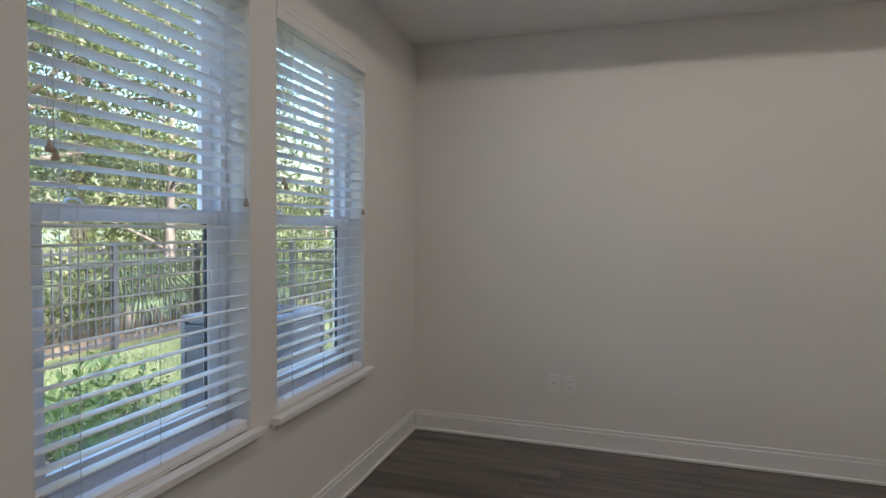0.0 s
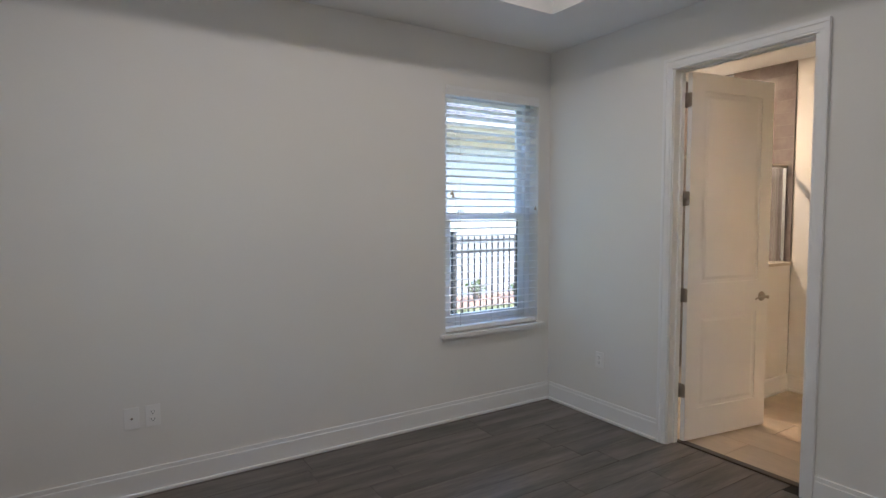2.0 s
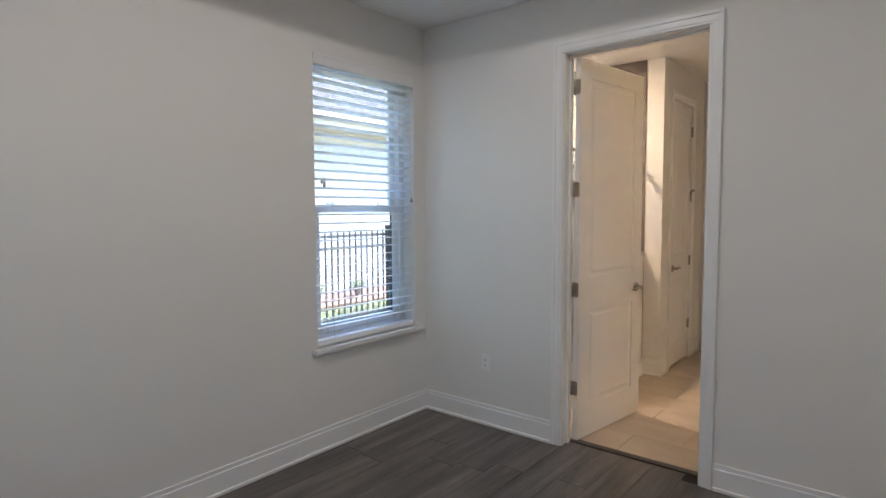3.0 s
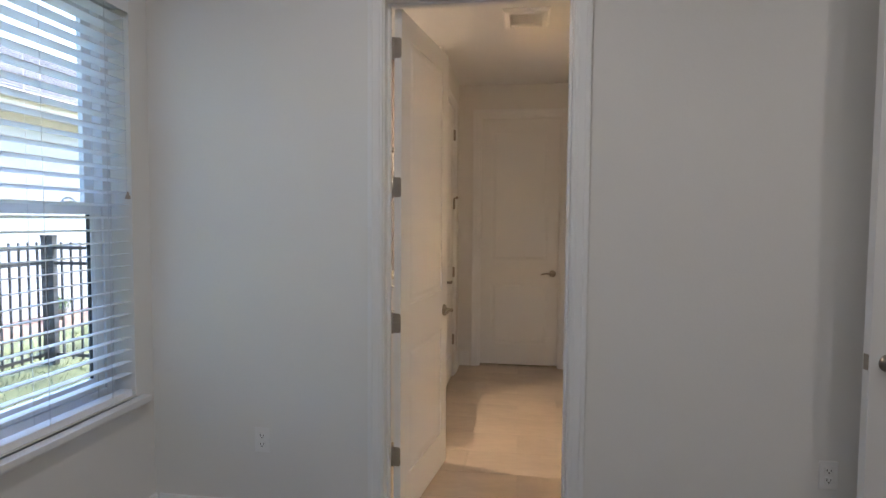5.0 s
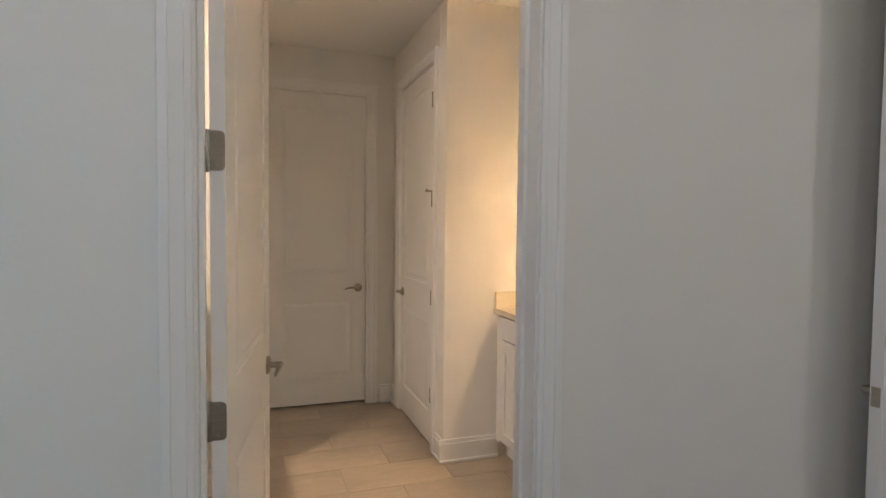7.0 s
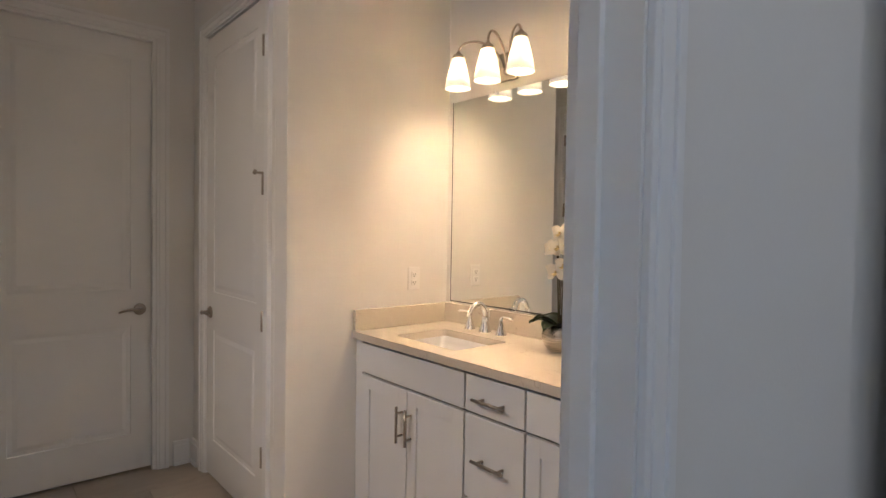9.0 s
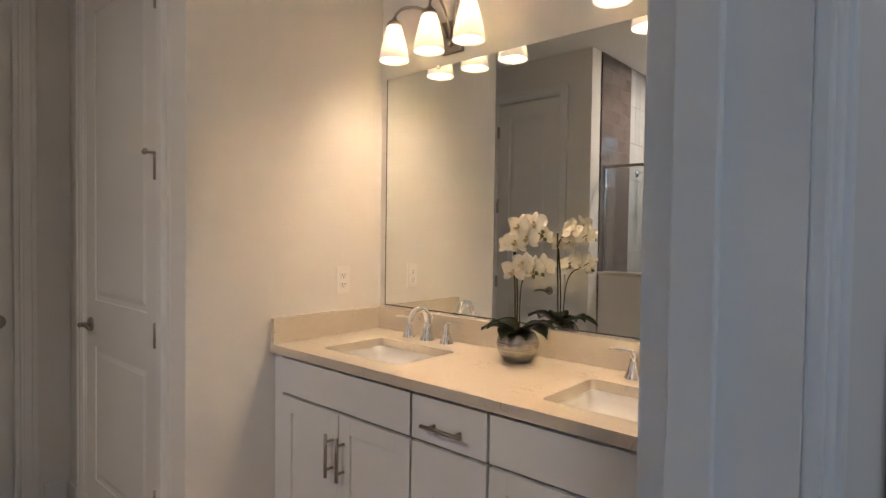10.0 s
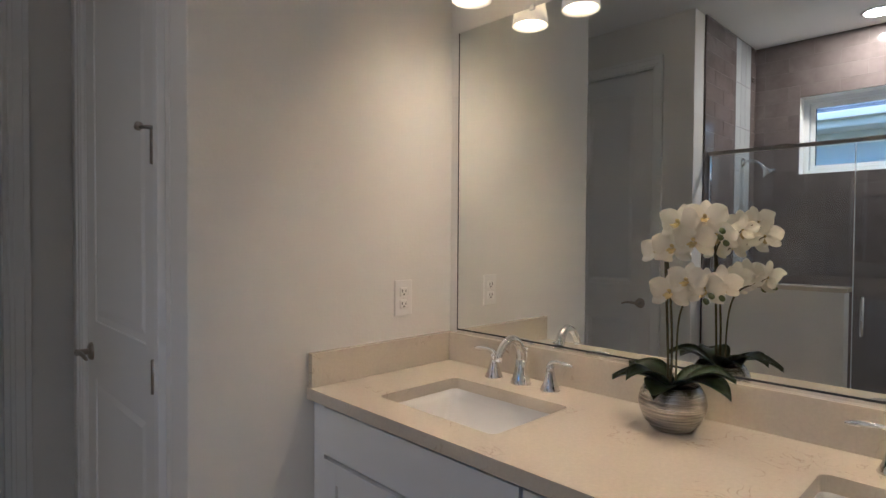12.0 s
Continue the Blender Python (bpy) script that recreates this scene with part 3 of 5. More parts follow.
# bathroom doorway: casing on both sides, jamb, and the leaf that stands open into the bathroom
wc_, hc_ = DY1 - DY0, DH
mid = (DY0 + DY1) / 2
casing(wc_, hc_, pose(XC0, mid, 0, 0, 0, -90))
casing(wc_, hc_, pose(XC1, mid, 0, 0, 0, 90))
j = jamb(wc_, hc_, XC1 - XC0, pose(XC0, mid, 0, 0, 0, -90), 0.055)
part("strike_plate", boxes(((wc_ / 2 - 0.0012, 0.070, 0.895), (wc_ / 2 + 0.001, 0.104, 0.955))), NICKEL, j, "brushed nickel strike plate")
door_leaf("door_bathroom", 0.757, 2.38, pose(XC1 - 0.002, -1.129, 0, 0, 0, -8.8) @ pose(0, -0.035, 0),
          "white two-panel door standing open into the bathroom", hinge_face=False)
# hinge leaves let into the jamb beside the open door
jt = thing("jamb_hinges", pose(XC1 - 0.004, DY1, 0), "brushed nickel hinge leaves on the door jamb", "hinge", kind="structure")
for z in (0.345, 0.968, 1.588, 2.208):
    part("hinge_leaf", boxes(((-0.036, -0.0028, z - 0.05), (0.004, 0.0, z + 0.05)), ((-0.002, -0.020, z - 0.048), (0.004, -0.0028, z + 0.048)), bev=0.0012), NICKEL, jt)

# closed doors round the bathroom
casing(0.81, 2.44, pose(6.425, -2.30, 0, 0, 0, 180))
jamb(0.81, 2.44, 0.12, pose(6.425, -2.30, 0, 0, 0, 180), 0.042)
door_leaf("door_closet", 0.804, 2.432, pose(6.023, -2.304, 0) @ Matrix.Diagonal((1, -1, 1, 1)), "white two-panel closet door, closed, with lever handle",
          hinge_stop=True, handle_way=-1)
casing(0.78, 2.44, pose(7.05, -1.70, 0, 0, 0, -90))
jamb(0.78, 2.44, 0.12, pose(7.05, -1.70, 0, 0, 0, -90), 0.002)
door_leaf("door_hall", 0.774, 2.432, pose(7.092, -1.313, 0, 0, 0, -90), "white two-panel door, closed, with lever handle", hinge_face=None)
casing(0.58, 2.44, pose(6.35, -1.10, 0))
jamb(0.58, 2.44, 0.12, pose(6.35, -1.10, 0), 0.042)
door_leaf("door_toilet_room", 0.574, 2.432, pose(6.637, -1.096, 0) @ Matrix.Diagonal((-1, 1, 1, 1)), "narrow white two-panel door, closed", hinge_stop=True)
# entry door folded back against the wall
door_leaf("door_bedroom", 0.812, 2.38, pose(3.918, -3.788, 0, 0, 0, 95.4) @ Matrix.Diagonal((1, 1, 1, 1)), "white two-panel door folded back against the wall", hinge_face=None)


# ---- windows: local x along the wall, +y outwards, z up from the sill ----
def window_unit(name, m, w, h, rail, label, stool=True):
    win = thing(name, m, label, "window", kind="structure")
    f = 0.048 if rail else 0.034
    part("window_frame", boxes(((-w / 2, 0.10, 0), (-w / 2 + f, 0.172, h)), ((w / 2 - f, 0.10, 0), (w / 2, 0.172, h)),
                               ((-w / 2 + f, 0.10, h - f), (w / 2 - f, 0.172, h)), ((-w / 2 + f, 0.10, 0), (w / 2 - f, 0.172, f)), bev=0.003), VINYL, win)

    def sash(nm, z0, z1, y0, y1, s, bottom, top):
        a, b = -w / 2 + f + 0.004, w / 2 - f - 0.004
        o = part(nm, boxes(((a, y0, z0), (a + s, y1, z1)), ((b - s, y0, z0), (b, y1, z1)), ((a + s, y0, z0), (b - s, y1, z0 + bottom)),
                           ((a + s, y0, z1 - top), (b - s, y1, z1)), bev=0.003), VINYL, win)
        g = part("pane", boxes(((a + s, (y0 + y1) / 2 - 0.002, z0 + bottom), (b - s, (y0 + y1) / 2 + 0.002, z1 - top))), GLASS, o)
        g.visible_shadow = False
        if z0 < 0.5:
            part("gasket", boxes(((a + s - 0.001, y0 + 0.006, z0 + bottom), (a + s + 0.004, y1 - 0.006, z1 - top)),
                             ((b - s - 0.004, y0 + 0.006, z0 + bottom), (b - s + 0.001, y1 - 0.006, z1 - top))), UNIT_DARK, o)
        return o
    if rail:
        sash("upper_sash", rail - 0.012, h - f - 0.002, 0.140, 0.164, 0.052, 0.035, 0.036)
        lo = sash("lower_sash", f + 0.002, rail + 0.024, 0.108, 0.134, 0.060, 0.055, 0.046)
        for sx in (-0.22, 0.22):
            part("sash_lock", join(boxes(((sx - 0.03, 0.112, rail + 0.024), (sx + 0.03, 0.132, rail + 0.031)), bev=0.002),
                                   tube(bez((sx - 0.028, 0.122, rail + 0.031), (sx - 0.02, 0.118, rail + 0.05), (sx + 0.015, 0.116, rail + 0.05), (sx + 0.028, 0.12, rail + 0.031), 8), 0.004, 8)), VINYL, lo)
    else:
        sash("fixed_sash", f + 0.002, h - f - 0.002, 0.118, 0.145, 0.030, 0.030, 0.030)
    if stool:
        part("window_sill", boxes(((-w / 2 - 0.045, -0.046, -0.034), (w / 2 + 0.045, 0.0, -0.006)), bev=0.004), TRIM, win)
        part("sill_board", boxes(((-w / 2, 0.0, -0.024), (w / 2, 0.10, -0.0006))), TRIM, win)
        part("apron", boxes(((-w / 2 - 0.03, -0.012, -0.056), (w / 2 + 0.03, 0.0, -0.035)), bev=0.004), TRIM, win)
    return win


WIN_M = [pose((W_B[0] + W_B[1]) / 2, 0, WZ0), pose(0, (W_A1[0] + W_A1[1]) / 2, WZ0, 0, 0, 90), pose(0, (W_A2[0] + W_A2[1]) / 2, WZ0, 0, 0, 90)]
for k, m in enumerate(WIN_M):
    window_unit("window_%d" % (k + 1), m, 0.868, WZ1 - WZ0, 0.832, "white vinyl single-hung window with painted sill")
window_unit("window_4", pose((SW[0] + SW[1]) / 2, 0, SWZ[0]), SW[1] - SW[0], SWZ[1] - SWZ[0], 0, "small white fixed window high in the shower", stool=False)


def slat_mesh(w):
    """One gently crowned slat, tilted, 60 mm deep."""
    v, f, n = [], [], 5
    for side in (0, 1):
        for i in range(n):
            u = -0.031 + 0.062 * i / (n - 1)
            z = 0.0022 * (1 - (u / 0.031) ** 2) + (0.0028 if side else 0)
            for s in (-1, 1):
                v.append((s * w / 2, u, z))
    k = 2 * n
    for i in range(n - 1):
        a = 2 * i
        f += [(a, a + 2, a + 3, a + 1), (k + a, k + a + 1, k + a + 3, k + a + 2), (a, k + a, k + a + 2, a + 2), (a + 1, a + 3, k + a + 3, k + a + 1)]
    f += [(0, 1, k + 1, k), (2 * n - 2, k + 2 * n - 2, k + 2 * n - 1, 2 * n - 1)]
    me = quad_mesh("slat", v, f, SLAT)
    me.transform(Euler((radians(-7), 0, 0)).to_matrix().to_4x4())
    return me


SLAT_ME = slat_mesh(0.852)


def blind(m, w, h):
    b = thing("window_blind", m, "white wide-slatted blind, lowered, slats open", "blind", "window blinds")
    part("headrail", boxes(((-w / 2 + 0.005, 0.012, h - 0.052), (w / 2 - 0.005, 0.068, h - 0.002)), bev=0.002), SLAT, b)
    part("valance", boxes(((-w / 2 + 0.001, -0.004, h - 0.070), (w / 2 - 0.001, 0.005, h - 0.012)),
                          ((-w / 2 + 0.001, -0.007, h - 0.022), (w / 2 - 0.001, 0.004, h - 0.002)), bev=0.003), TRIM, b)
    z = h - 0.098
    while z > 0.060:
        part("slat", SLAT_ME, SLAT, b, at=pose(0, 0.04, z))
        z -= 0.0535
    part("bottom_rail", boxes(((-w / 2 + 0.008, 0.010, 0.002), (w / 2 - 0.008, 0.066, 0.032)), bev=0.004), SLAT, b)
    for x in (-0.30, -0.02, 0.30):
        part("ladder_cord", join(tube([(x, 0.007, h - 0.06), (x, 0.007, 0.03)], 0.0011, 5), tube([(x, 0.073, h - 0.06), (x, 0.073, 0.03)], 0.0011, 5)), CORD, b)
    tz = 0.992
    for x, dz in ((-w / 2 + 0.05, 0.02), (-w / 2 + 0.066, 0.0), (w / 2 - 0.03, -0.085)):
        c = part("pull_cord", tube([(x, 0.003, h - 0.07), (x, 0.001, tz + dz)], 0.0011, 5), CORD, b)
        part("tassel", moved(lathe([(0, 0.034), (0.004, 0.032), (0.005, 0.022), (0.010, 0.012), (0.011, 0.003), (0, 0)], 14), pose(x, -0.004, tz + dz - 0.03)), TASSEL, c)
    return b


for m in WIN_M:
    blind(m, 0.868, WZ1 - WZ0)


# ---- outlets ----
def outlet(m, coax=False):
    o = thing("wall_outlet", m, "white plastic %s plate on the wall" % ("coax socket" if coax else "double socket"), "outlet", "wall outlets")
    part("cover_plate", boxes(((-0.036, -0.006, -0.058), (0.036, 0, 0.058)), bev=0.003), PLASTIC, o)
    if coax:
        part("connector", moved(lathe([(0.0055, 0), (0.0055, 0.008), (0.002, 0.008), (0.0, 0.005)], 12), pose(0, -0.006, 0, 90)), NICKEL, o)
    else:
        for z in (-0.02, 0.02):
            s = part("socket", boxes(((-0.0165, -0.0085, z - 0.0145), (0.0165, -0.004, z + 0.0145)), bev=0.004), PLASTIC, o)
            part("slots", boxes(((-0.0085, -0.0092, z - 0.002), (-0.0060, -0.008, z + 0.0075)), ((0.0060, -0.0092, z - 0.002), (0.0085, -0.008, z + 0.006)),
                                ((-0.0025, -0.0092, z - 0.0105), (0.0025, -0.008, z - 0.006))), SLOT, s)
    for z in ((-0.042, 0.042) if coax else (0.0,)):
        part("screw", moved(lathe([(0.0028, 0), (0.002, 0.0012), (0, 0.0014)], 10), pose(0, -0.0058, z, 90)), PLASTIC, o)
    return o


outlet(pose(0.999, 0, 0.42), coax=True)
outlet(pose(1.099, 0, 0.42))
outlet(pose(XC0, -0.54, 0.43, 0, 0, -90))
outlet(pose(XC0, -2.935, 0.43, 0, 0, -90))
outlet(pose(5.80, -2.975, 1.153, 0, 0, -90))


# ---- lamps in the ceilings ----
def downlight(x, y, z):
    d = thing("recessed_downlight", pose(x, y, z), "white recessed round downlight, lit, in the ceiling", "light", "recessed downlights")
    part("trim_ring", lathe([(0.066, 0.0), (0.085, -0.001), (0.092, -0.006), (0.090, -0.010), (0.070, -0.008), (0.066, 0.0)], 36), TRIM, d)
    part("lens", lathe([(0.0, -0.004), (0.067, -0.004)], 36), LENS, d)


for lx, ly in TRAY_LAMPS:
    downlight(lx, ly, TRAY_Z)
downlight(*SHOWER_LAMP, CEIL)

def vent_frame():
    """A dished square frame: the face slopes from the ceiling up to a raised inner lip."""
    bm = bmesh.new()
    loops = [[bm.verts.new((sx * a, sy * c, z)) for sx, sy in ((-1, -1), (1, -1), (1, 1), (-1, 1))]
             for a, c, z in ((0.165, 0.148, 0.0), (0.163, 0.146, -0.010), (0.150, 0.133, -0.022), (0.118, 0.106, -0.026), (0.112, 0.100, -0.022), (0.110, 0.098, -0.003))]
    for p, q in zip(loops, loops[1:]):
        for k in range(4):
            bm.faces.new((p[k], p[(k + 1) % 4], q[(k + 1) % 4], q[k]))
    bmesh.ops.recalc_face_normals(bm, faces=list(bm.faces))
    return bm


vent = thing("exhaust_vent", pose(5.272, -1.72, CEIL), "white ceiling exhaust fan with slatted grille", "vent")
part("frame", vent_frame(), TRIM, vent)
VENT_SLAT = mesh_of("slat", moved(boxes(((-0.110, -0.0045, -0.0008), (0.110, 0.0045, 0.0008))), pose(0, 0, 0, 40)), TRIM)
for k in range(22):
    part("slat", VENT_SLAT, TRIM, vent, at=pose(0, -0.0925 + 0.0088 * k, -0.010))
# grey plate stands for the shaded inside behind the slats
part("backing", boxes(((-0.112, -0.100, -0.0025), (0.112, 0.100, -0.0005))), SHADOWGAP, vent)


# ---- vanity ----
FY, CTZ = -2.645, 0.925
van = thing("vanity_cabinet", pose(0, 0, 0), "white painted shaker vanity cabinet with two sinks", "cabinet")
BT = CTZ - 0.034
# carcass behind the fronts, its grey standing for shadow in their gaps
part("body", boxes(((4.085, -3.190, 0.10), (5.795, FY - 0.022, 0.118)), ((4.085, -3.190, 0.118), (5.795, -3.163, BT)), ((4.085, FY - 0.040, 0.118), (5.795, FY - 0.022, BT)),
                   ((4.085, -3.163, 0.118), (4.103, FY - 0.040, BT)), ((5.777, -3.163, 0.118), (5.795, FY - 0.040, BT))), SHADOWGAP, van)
part("toe_kick", boxes(((4.085, -3.190, 0.0), (5.795, FY - 0.075, 0.10))), CABINET, van)
for a, b in ((5.745, 5.797), (4.083, 4.098)):
    part("filler", boxes(((a, FY - 0.02, 0.10), (b, FY - 0.002, CTZ - 0.034)), bev=0.0015), CABINET, van)


def bar_pull(parent, x, z, vertical):
    """Bar handle 0.15 m long on two posts."""
    c, l = 0.048, 0.075
    if vertical:
        bm = join(tube([(x, FY + 0.032, z - l), (x, FY + 0.032, z + l)], 0.006, 12), *[tube([(x, FY, z + s * c), (x, FY + 0.032, z + s * c)], 0.0048, 10) for s in (-1, 1)])
    else:
        bm = join(tube([(x - l, FY + 0.032, z), (x + l, FY + 0.032, z)], 0.006, 12), *[tube([(x + s * c, FY, z), (x + s * c, FY + 0.032, z)], 0.0048, 10) for s in (-1, 1)])
    part("handle", bm, NICKEL, parent, "brushed nickel bar handle")


def front(name, x0, x1, z0, z1, shaker, pull=None):
    g = 0.0022
    x0, x1, z0, z1 = x0 + g, x1 - g, z0 + g, z1 - g
    if shaker:
        s = 0.058
        bm = boxes(((x0, FY - 0.019, z0), (x0 + s, FY, z1)), ((x1 - s, FY - 0.019, z0), (x1, FY, z1)), ((x0 + s, FY - 0.019, z0), (x1 - s, FY, z0 + s)),
                   ((x0 + s, FY - 0.019, z1 - s), (x1 - s, FY, z1)), bev=0.0014)
        add_box(bm, (x0 + s - 0.004, FY - 0.018, z0 + s - 0.004), (x1 - s + 0.004, FY - 0.009, z1 - s + 0.004))
    else:
        bm = boxes(((x0, FY - 0.019, z0), (x1, FY, z1)), bev=0.0016)
    o = part(name, bm, CABINET, van)
    if pull:
        bar_pull(o, *pull)


TOP = CTZ - 0.046
for a, b in ((5.059, 5.745), (4.100, 4.765)):
    c = (a + b) / 2
    front("false_front", a, b, 0.742, TOP, False)
    front("cabinet_door", a, c, 0.118, 0.735, True, (c - 0.030, 0.590, True))
    front("cabinet_door", c, b, 0.118, 0.735, True, (c + 0.030, 0.590, True))
front("drawer", 4.770, 5.054, 0.742, TOP, False, (4.912, 0.800, False))
front("drawer", 4.770, 5.054, 0.430, 0.735, False, (4.912, 0.583, False))
front("drawer", 4.770, 5.054, 0.118, 0.423, False, (4.912, 0.272, False))

SINKS = [(5.39, -2.865), (4.45, -2.865)]
SWX, SWY = 0.202, 0.147
top = thing("vanity_countertop", pose(0, 0, 0), "cream quartz countertop with fine brown veins", "countertop")
CF = -2.622


def counter_slab():
    specs, x = [], XC1 + 0.002
    for sx, sy in sorted(SINKS):
        specs.append(((x, -3.193, CTZ - 0.032), (sx - SWX, CF, CTZ)))
        specs.append(((sx - SWX, -3.193, CTZ - 0.032), (sx + SWX, sy - SWY, CTZ)))
        specs.append(((sx - SWX, sy + SWY, CTZ - 0.032), (sx + SWX, CF, CTZ)))
        x = sx + SWX
    specs.append(((x, -3.193, CTZ - 0.032), (5.798, CF, CTZ)))
    bm = boxes(*specs)
    bmesh.ops.remove_doubles(bm, verts=list(bm.verts), dist=0.0005)
    # rounded corners of the two cut-outs
    r = 0.020
    for sx, sy in SINKS:
        for ux in (-1, 1):
            for uy in (-1, 1):
                cx, cy = sx + ux * SWX, sy + uy * SWY
                pts = [(cx, cy)] + [(cx - ux * (r - r * math.sin(radians(a))), cy - uy * (r - r * math.cos(radians(a)))) for a in range(0, 91, 15)]
                lo = [bm.verts.new((px, py, CTZ - 0.0318)) for px, py in pts]
                hi = [bm.verts.new((px, py, CTZ - 0.0001)) for px, py in pts]
                fs = [bm.faces.new(hi), bm.faces.new(lo)]
                fs += [bm.faces.new((lo[k], lo[k + 1], hi[k + 1], hi[k])) for k in range(1, len(pts) - 1)]
                bmesh.ops.recalc_face_normals(bm, faces=fs)
    return bm


part("slab", counter_slab(), QUARTZ, top)
part("backsplash", boxes(((XC1 + 0.002, -3.193, CTZ), (5.778, -3.168, 1.022)), bev=0.0015), QUARTZ, top)
part("side_splash", boxes(((5.778, -3.193, CTZ), (5.798, CF - 0.006, 1.022)), bev=0.0015), QUARTZ, top)


def bowl():
    """Undermount basin: rounded-rectangle rings shrinking towards the drain."""
    bm, rings, n = bmesh.new(), [], 40
    for z, k, ky, p in ((-0.031, 1.03, 1.03, 9), (-0.034, 1.0, 1.0, 9), (-0.06, 0.985, 0.96, 9), (-0.09, 0.965, 0.87, 9), (-0.12, 0.94, 0.72, 8), (-0.145, 0.91, 0.50, 7),
                        (-0.158, 0.87, 0.34, 5), (-0.166, 0.7, 0.20, 3), (-0.17, 0.08, 0.10, 2)):
        ring = []
        for i in range(n):
            t = 2 * math.pi * (i + 0.5) / n
            c, s = math.cos(t), math.sin(t)
            ring.append(bm.verts.new((math.copysign(abs(c) ** (2 / p), c) * (SWX + 0.004) * k, math.copysign(abs(s) ** (2 / p), s) * (SWY + 0.004) * ky, z)))
        rings.append(ring)
    for a, b in zip(rings, rings[1:]):
        for i in range(n):
            bm.faces.new((a[i], a[(i + 1) % n], b[(i + 1) % n], b[i]))
    bm.faces.new(rings[-1])
    for f in bm.faces:
        f.smooth = True
    for e in bm.edges:
        e.smooth = not (len(e.link_faces) == 2 and e.calc_face_angle() > 0.5)
    for v in bm.verts:
        v.co.z = -0.031 + (v.co.z + 0.031) * 0.95
    bmesh.ops.recalc_face_normals(bm, faces=list(bm.faces))
    return bm


BASIN = mesh_of("basin", bowl(), CERAMIC)
for sx, sy in SINKS:
    s = thing("undermount_sink", pose(sx, sy, CTZ), "white ceramic undermount sink set into the countertop", "sink", "vanity sinks")
    part("basin", BASIN, CERAMIC, s)
    part("drain", moved(lathe([(0, 0.003), (0.014, 0.004), (0.021, 0.003), (0.022, 0.0)], 20), pose(0, 0, -0.1630)), CHROME, s, "chrome drain")


def faucet(x, y):
    f = thing("vanity_faucet", pose(x, y, CTZ), "polished chrome widespread faucet with two levers", "faucet", "vanity faucets")
    pts = bez((0, 0, 0.05), (0, -0.012, 0.148), (0, 0.072, 0.168), (0, 0.105, 0.082), 18)
    part("spout", join(lathe([(0, 0), (0.030, 0), (0.031, 0.006), (0.024, 0.022), (0.017, 0.05), (0.0145, 0.075), (0.0, 0.078)], 26),
                       tube(pts, [0.0155 - 0.0045 * i / 18 for i in range(19)], 14)), CHROME, f)
    part("lift_rod", join(tube([(0, -0.024, 0.02), (0, -0.026, 0.095)], 0.0025, 8), moved(lathe([(0, -0.006), (0.006, -0.003), (0.006, 0.003), (0, 0.006)], 10), pose(0, -0.026, 0.1))), CHROME, f)
    for s in (-1, 1):
        h = part("valve", moved(lathe([(0, 0), (0.027, 0), (0.028, 0.006), (0.020, 0.022), (0.0125, 0.048), (0.0105, 0.064), (0.012, 0.070), (0.0, 0.082)], 24), pose(s * 0.102, 0, 0)), CHROME, f)
        part("lever", tube(bez((s * 0.098, 0, 0.072), (s * 0.108, 0.002, 0.092), (s * 0.135, 0.004, 0.088), (s * 0.178, 0.006, 0.082), 12),
                           [0.007, 0.0065, 0.006, 0.0055, 0.005, 0.0047, 0.0045, 0.0045, 0.005, 0.0055, 0.0058, 0.005, 0.003], 10), CHROME, h)


faucet(5.405, -3.092)
faucet(4.452, -3.088)

mir = thing("vanity_mirror", pose(0, 0, 0), "large frameless mirror above the vanity backsplash", "mirror")
part("glass", boxes(((4.15, -3.194, 1.031), (5.757, -3.189, 2.05))), MIRROR, mir)
part("channel", boxes(((4.15, -3.194, 1.0235), (5.757, -3.185, 1.0305))), CHROME, mir, "thin chrome bottom channel")
# dark strips: mirror edge at the left, painted gap shadow above the channel
part("edge_band", boxes(((5.757, -3.194, 1.031), (5.7598, -3.1878, 2.05)), ((4.15, -3.1885, 1.0305), (5.757, -3.1872, 1.0345))), UNIT_DARK, mir, "dark mirror edge with painted gap shadow below")
for x in (4.45, 5.45):
    part("clip", boxes(((x - 0.009, -3.194, 2.042), (x + 0.009, -3.185, 2.057)), bev=0.002), CHROME, mir)

# three-light fixture over the mirror
vl = thing("vanity_light", pose(5.372, -3.195, 2.155), "brushed nickel three-light fixture with frosted glass shades, lit", "light", "vanity lights")
part("back_plate", boxes(((-0.055, 0.0, -0.065), (0.055, 0.022, 0.065)), bev=0.005), NICKEL, vl)
part("finial", moved(lathe([(0, 0.022), (0.012, 0.018), (0.014, 0), (0, 0)], 14), pose(0, 0.022, -0.03, -90)), NICKEL, vl)
SY = 0.150
SHADE_ME = mesh_of("shade", lathe([(0.027, 0.0), (0.034, -0.02), (0.045, -0.06), (0.055, -0.105), (0.060, -0.145), (0.0575, -0.145), (0.0525, -0.105),
                                   (0.0425, -0.06), (0.0315, -0.02), (0.025, -0.002)], 36), SHADE)
BULB_ME = mesh_of("bulb", lathe([(0, -0.100), (0.016, -0.097), (0.025, -0.083), (0.026, -0.07), (0.020, -0.048), (0.012, -0.03), (0.011, -0.012), (0, -0.012)], 20), BULB)
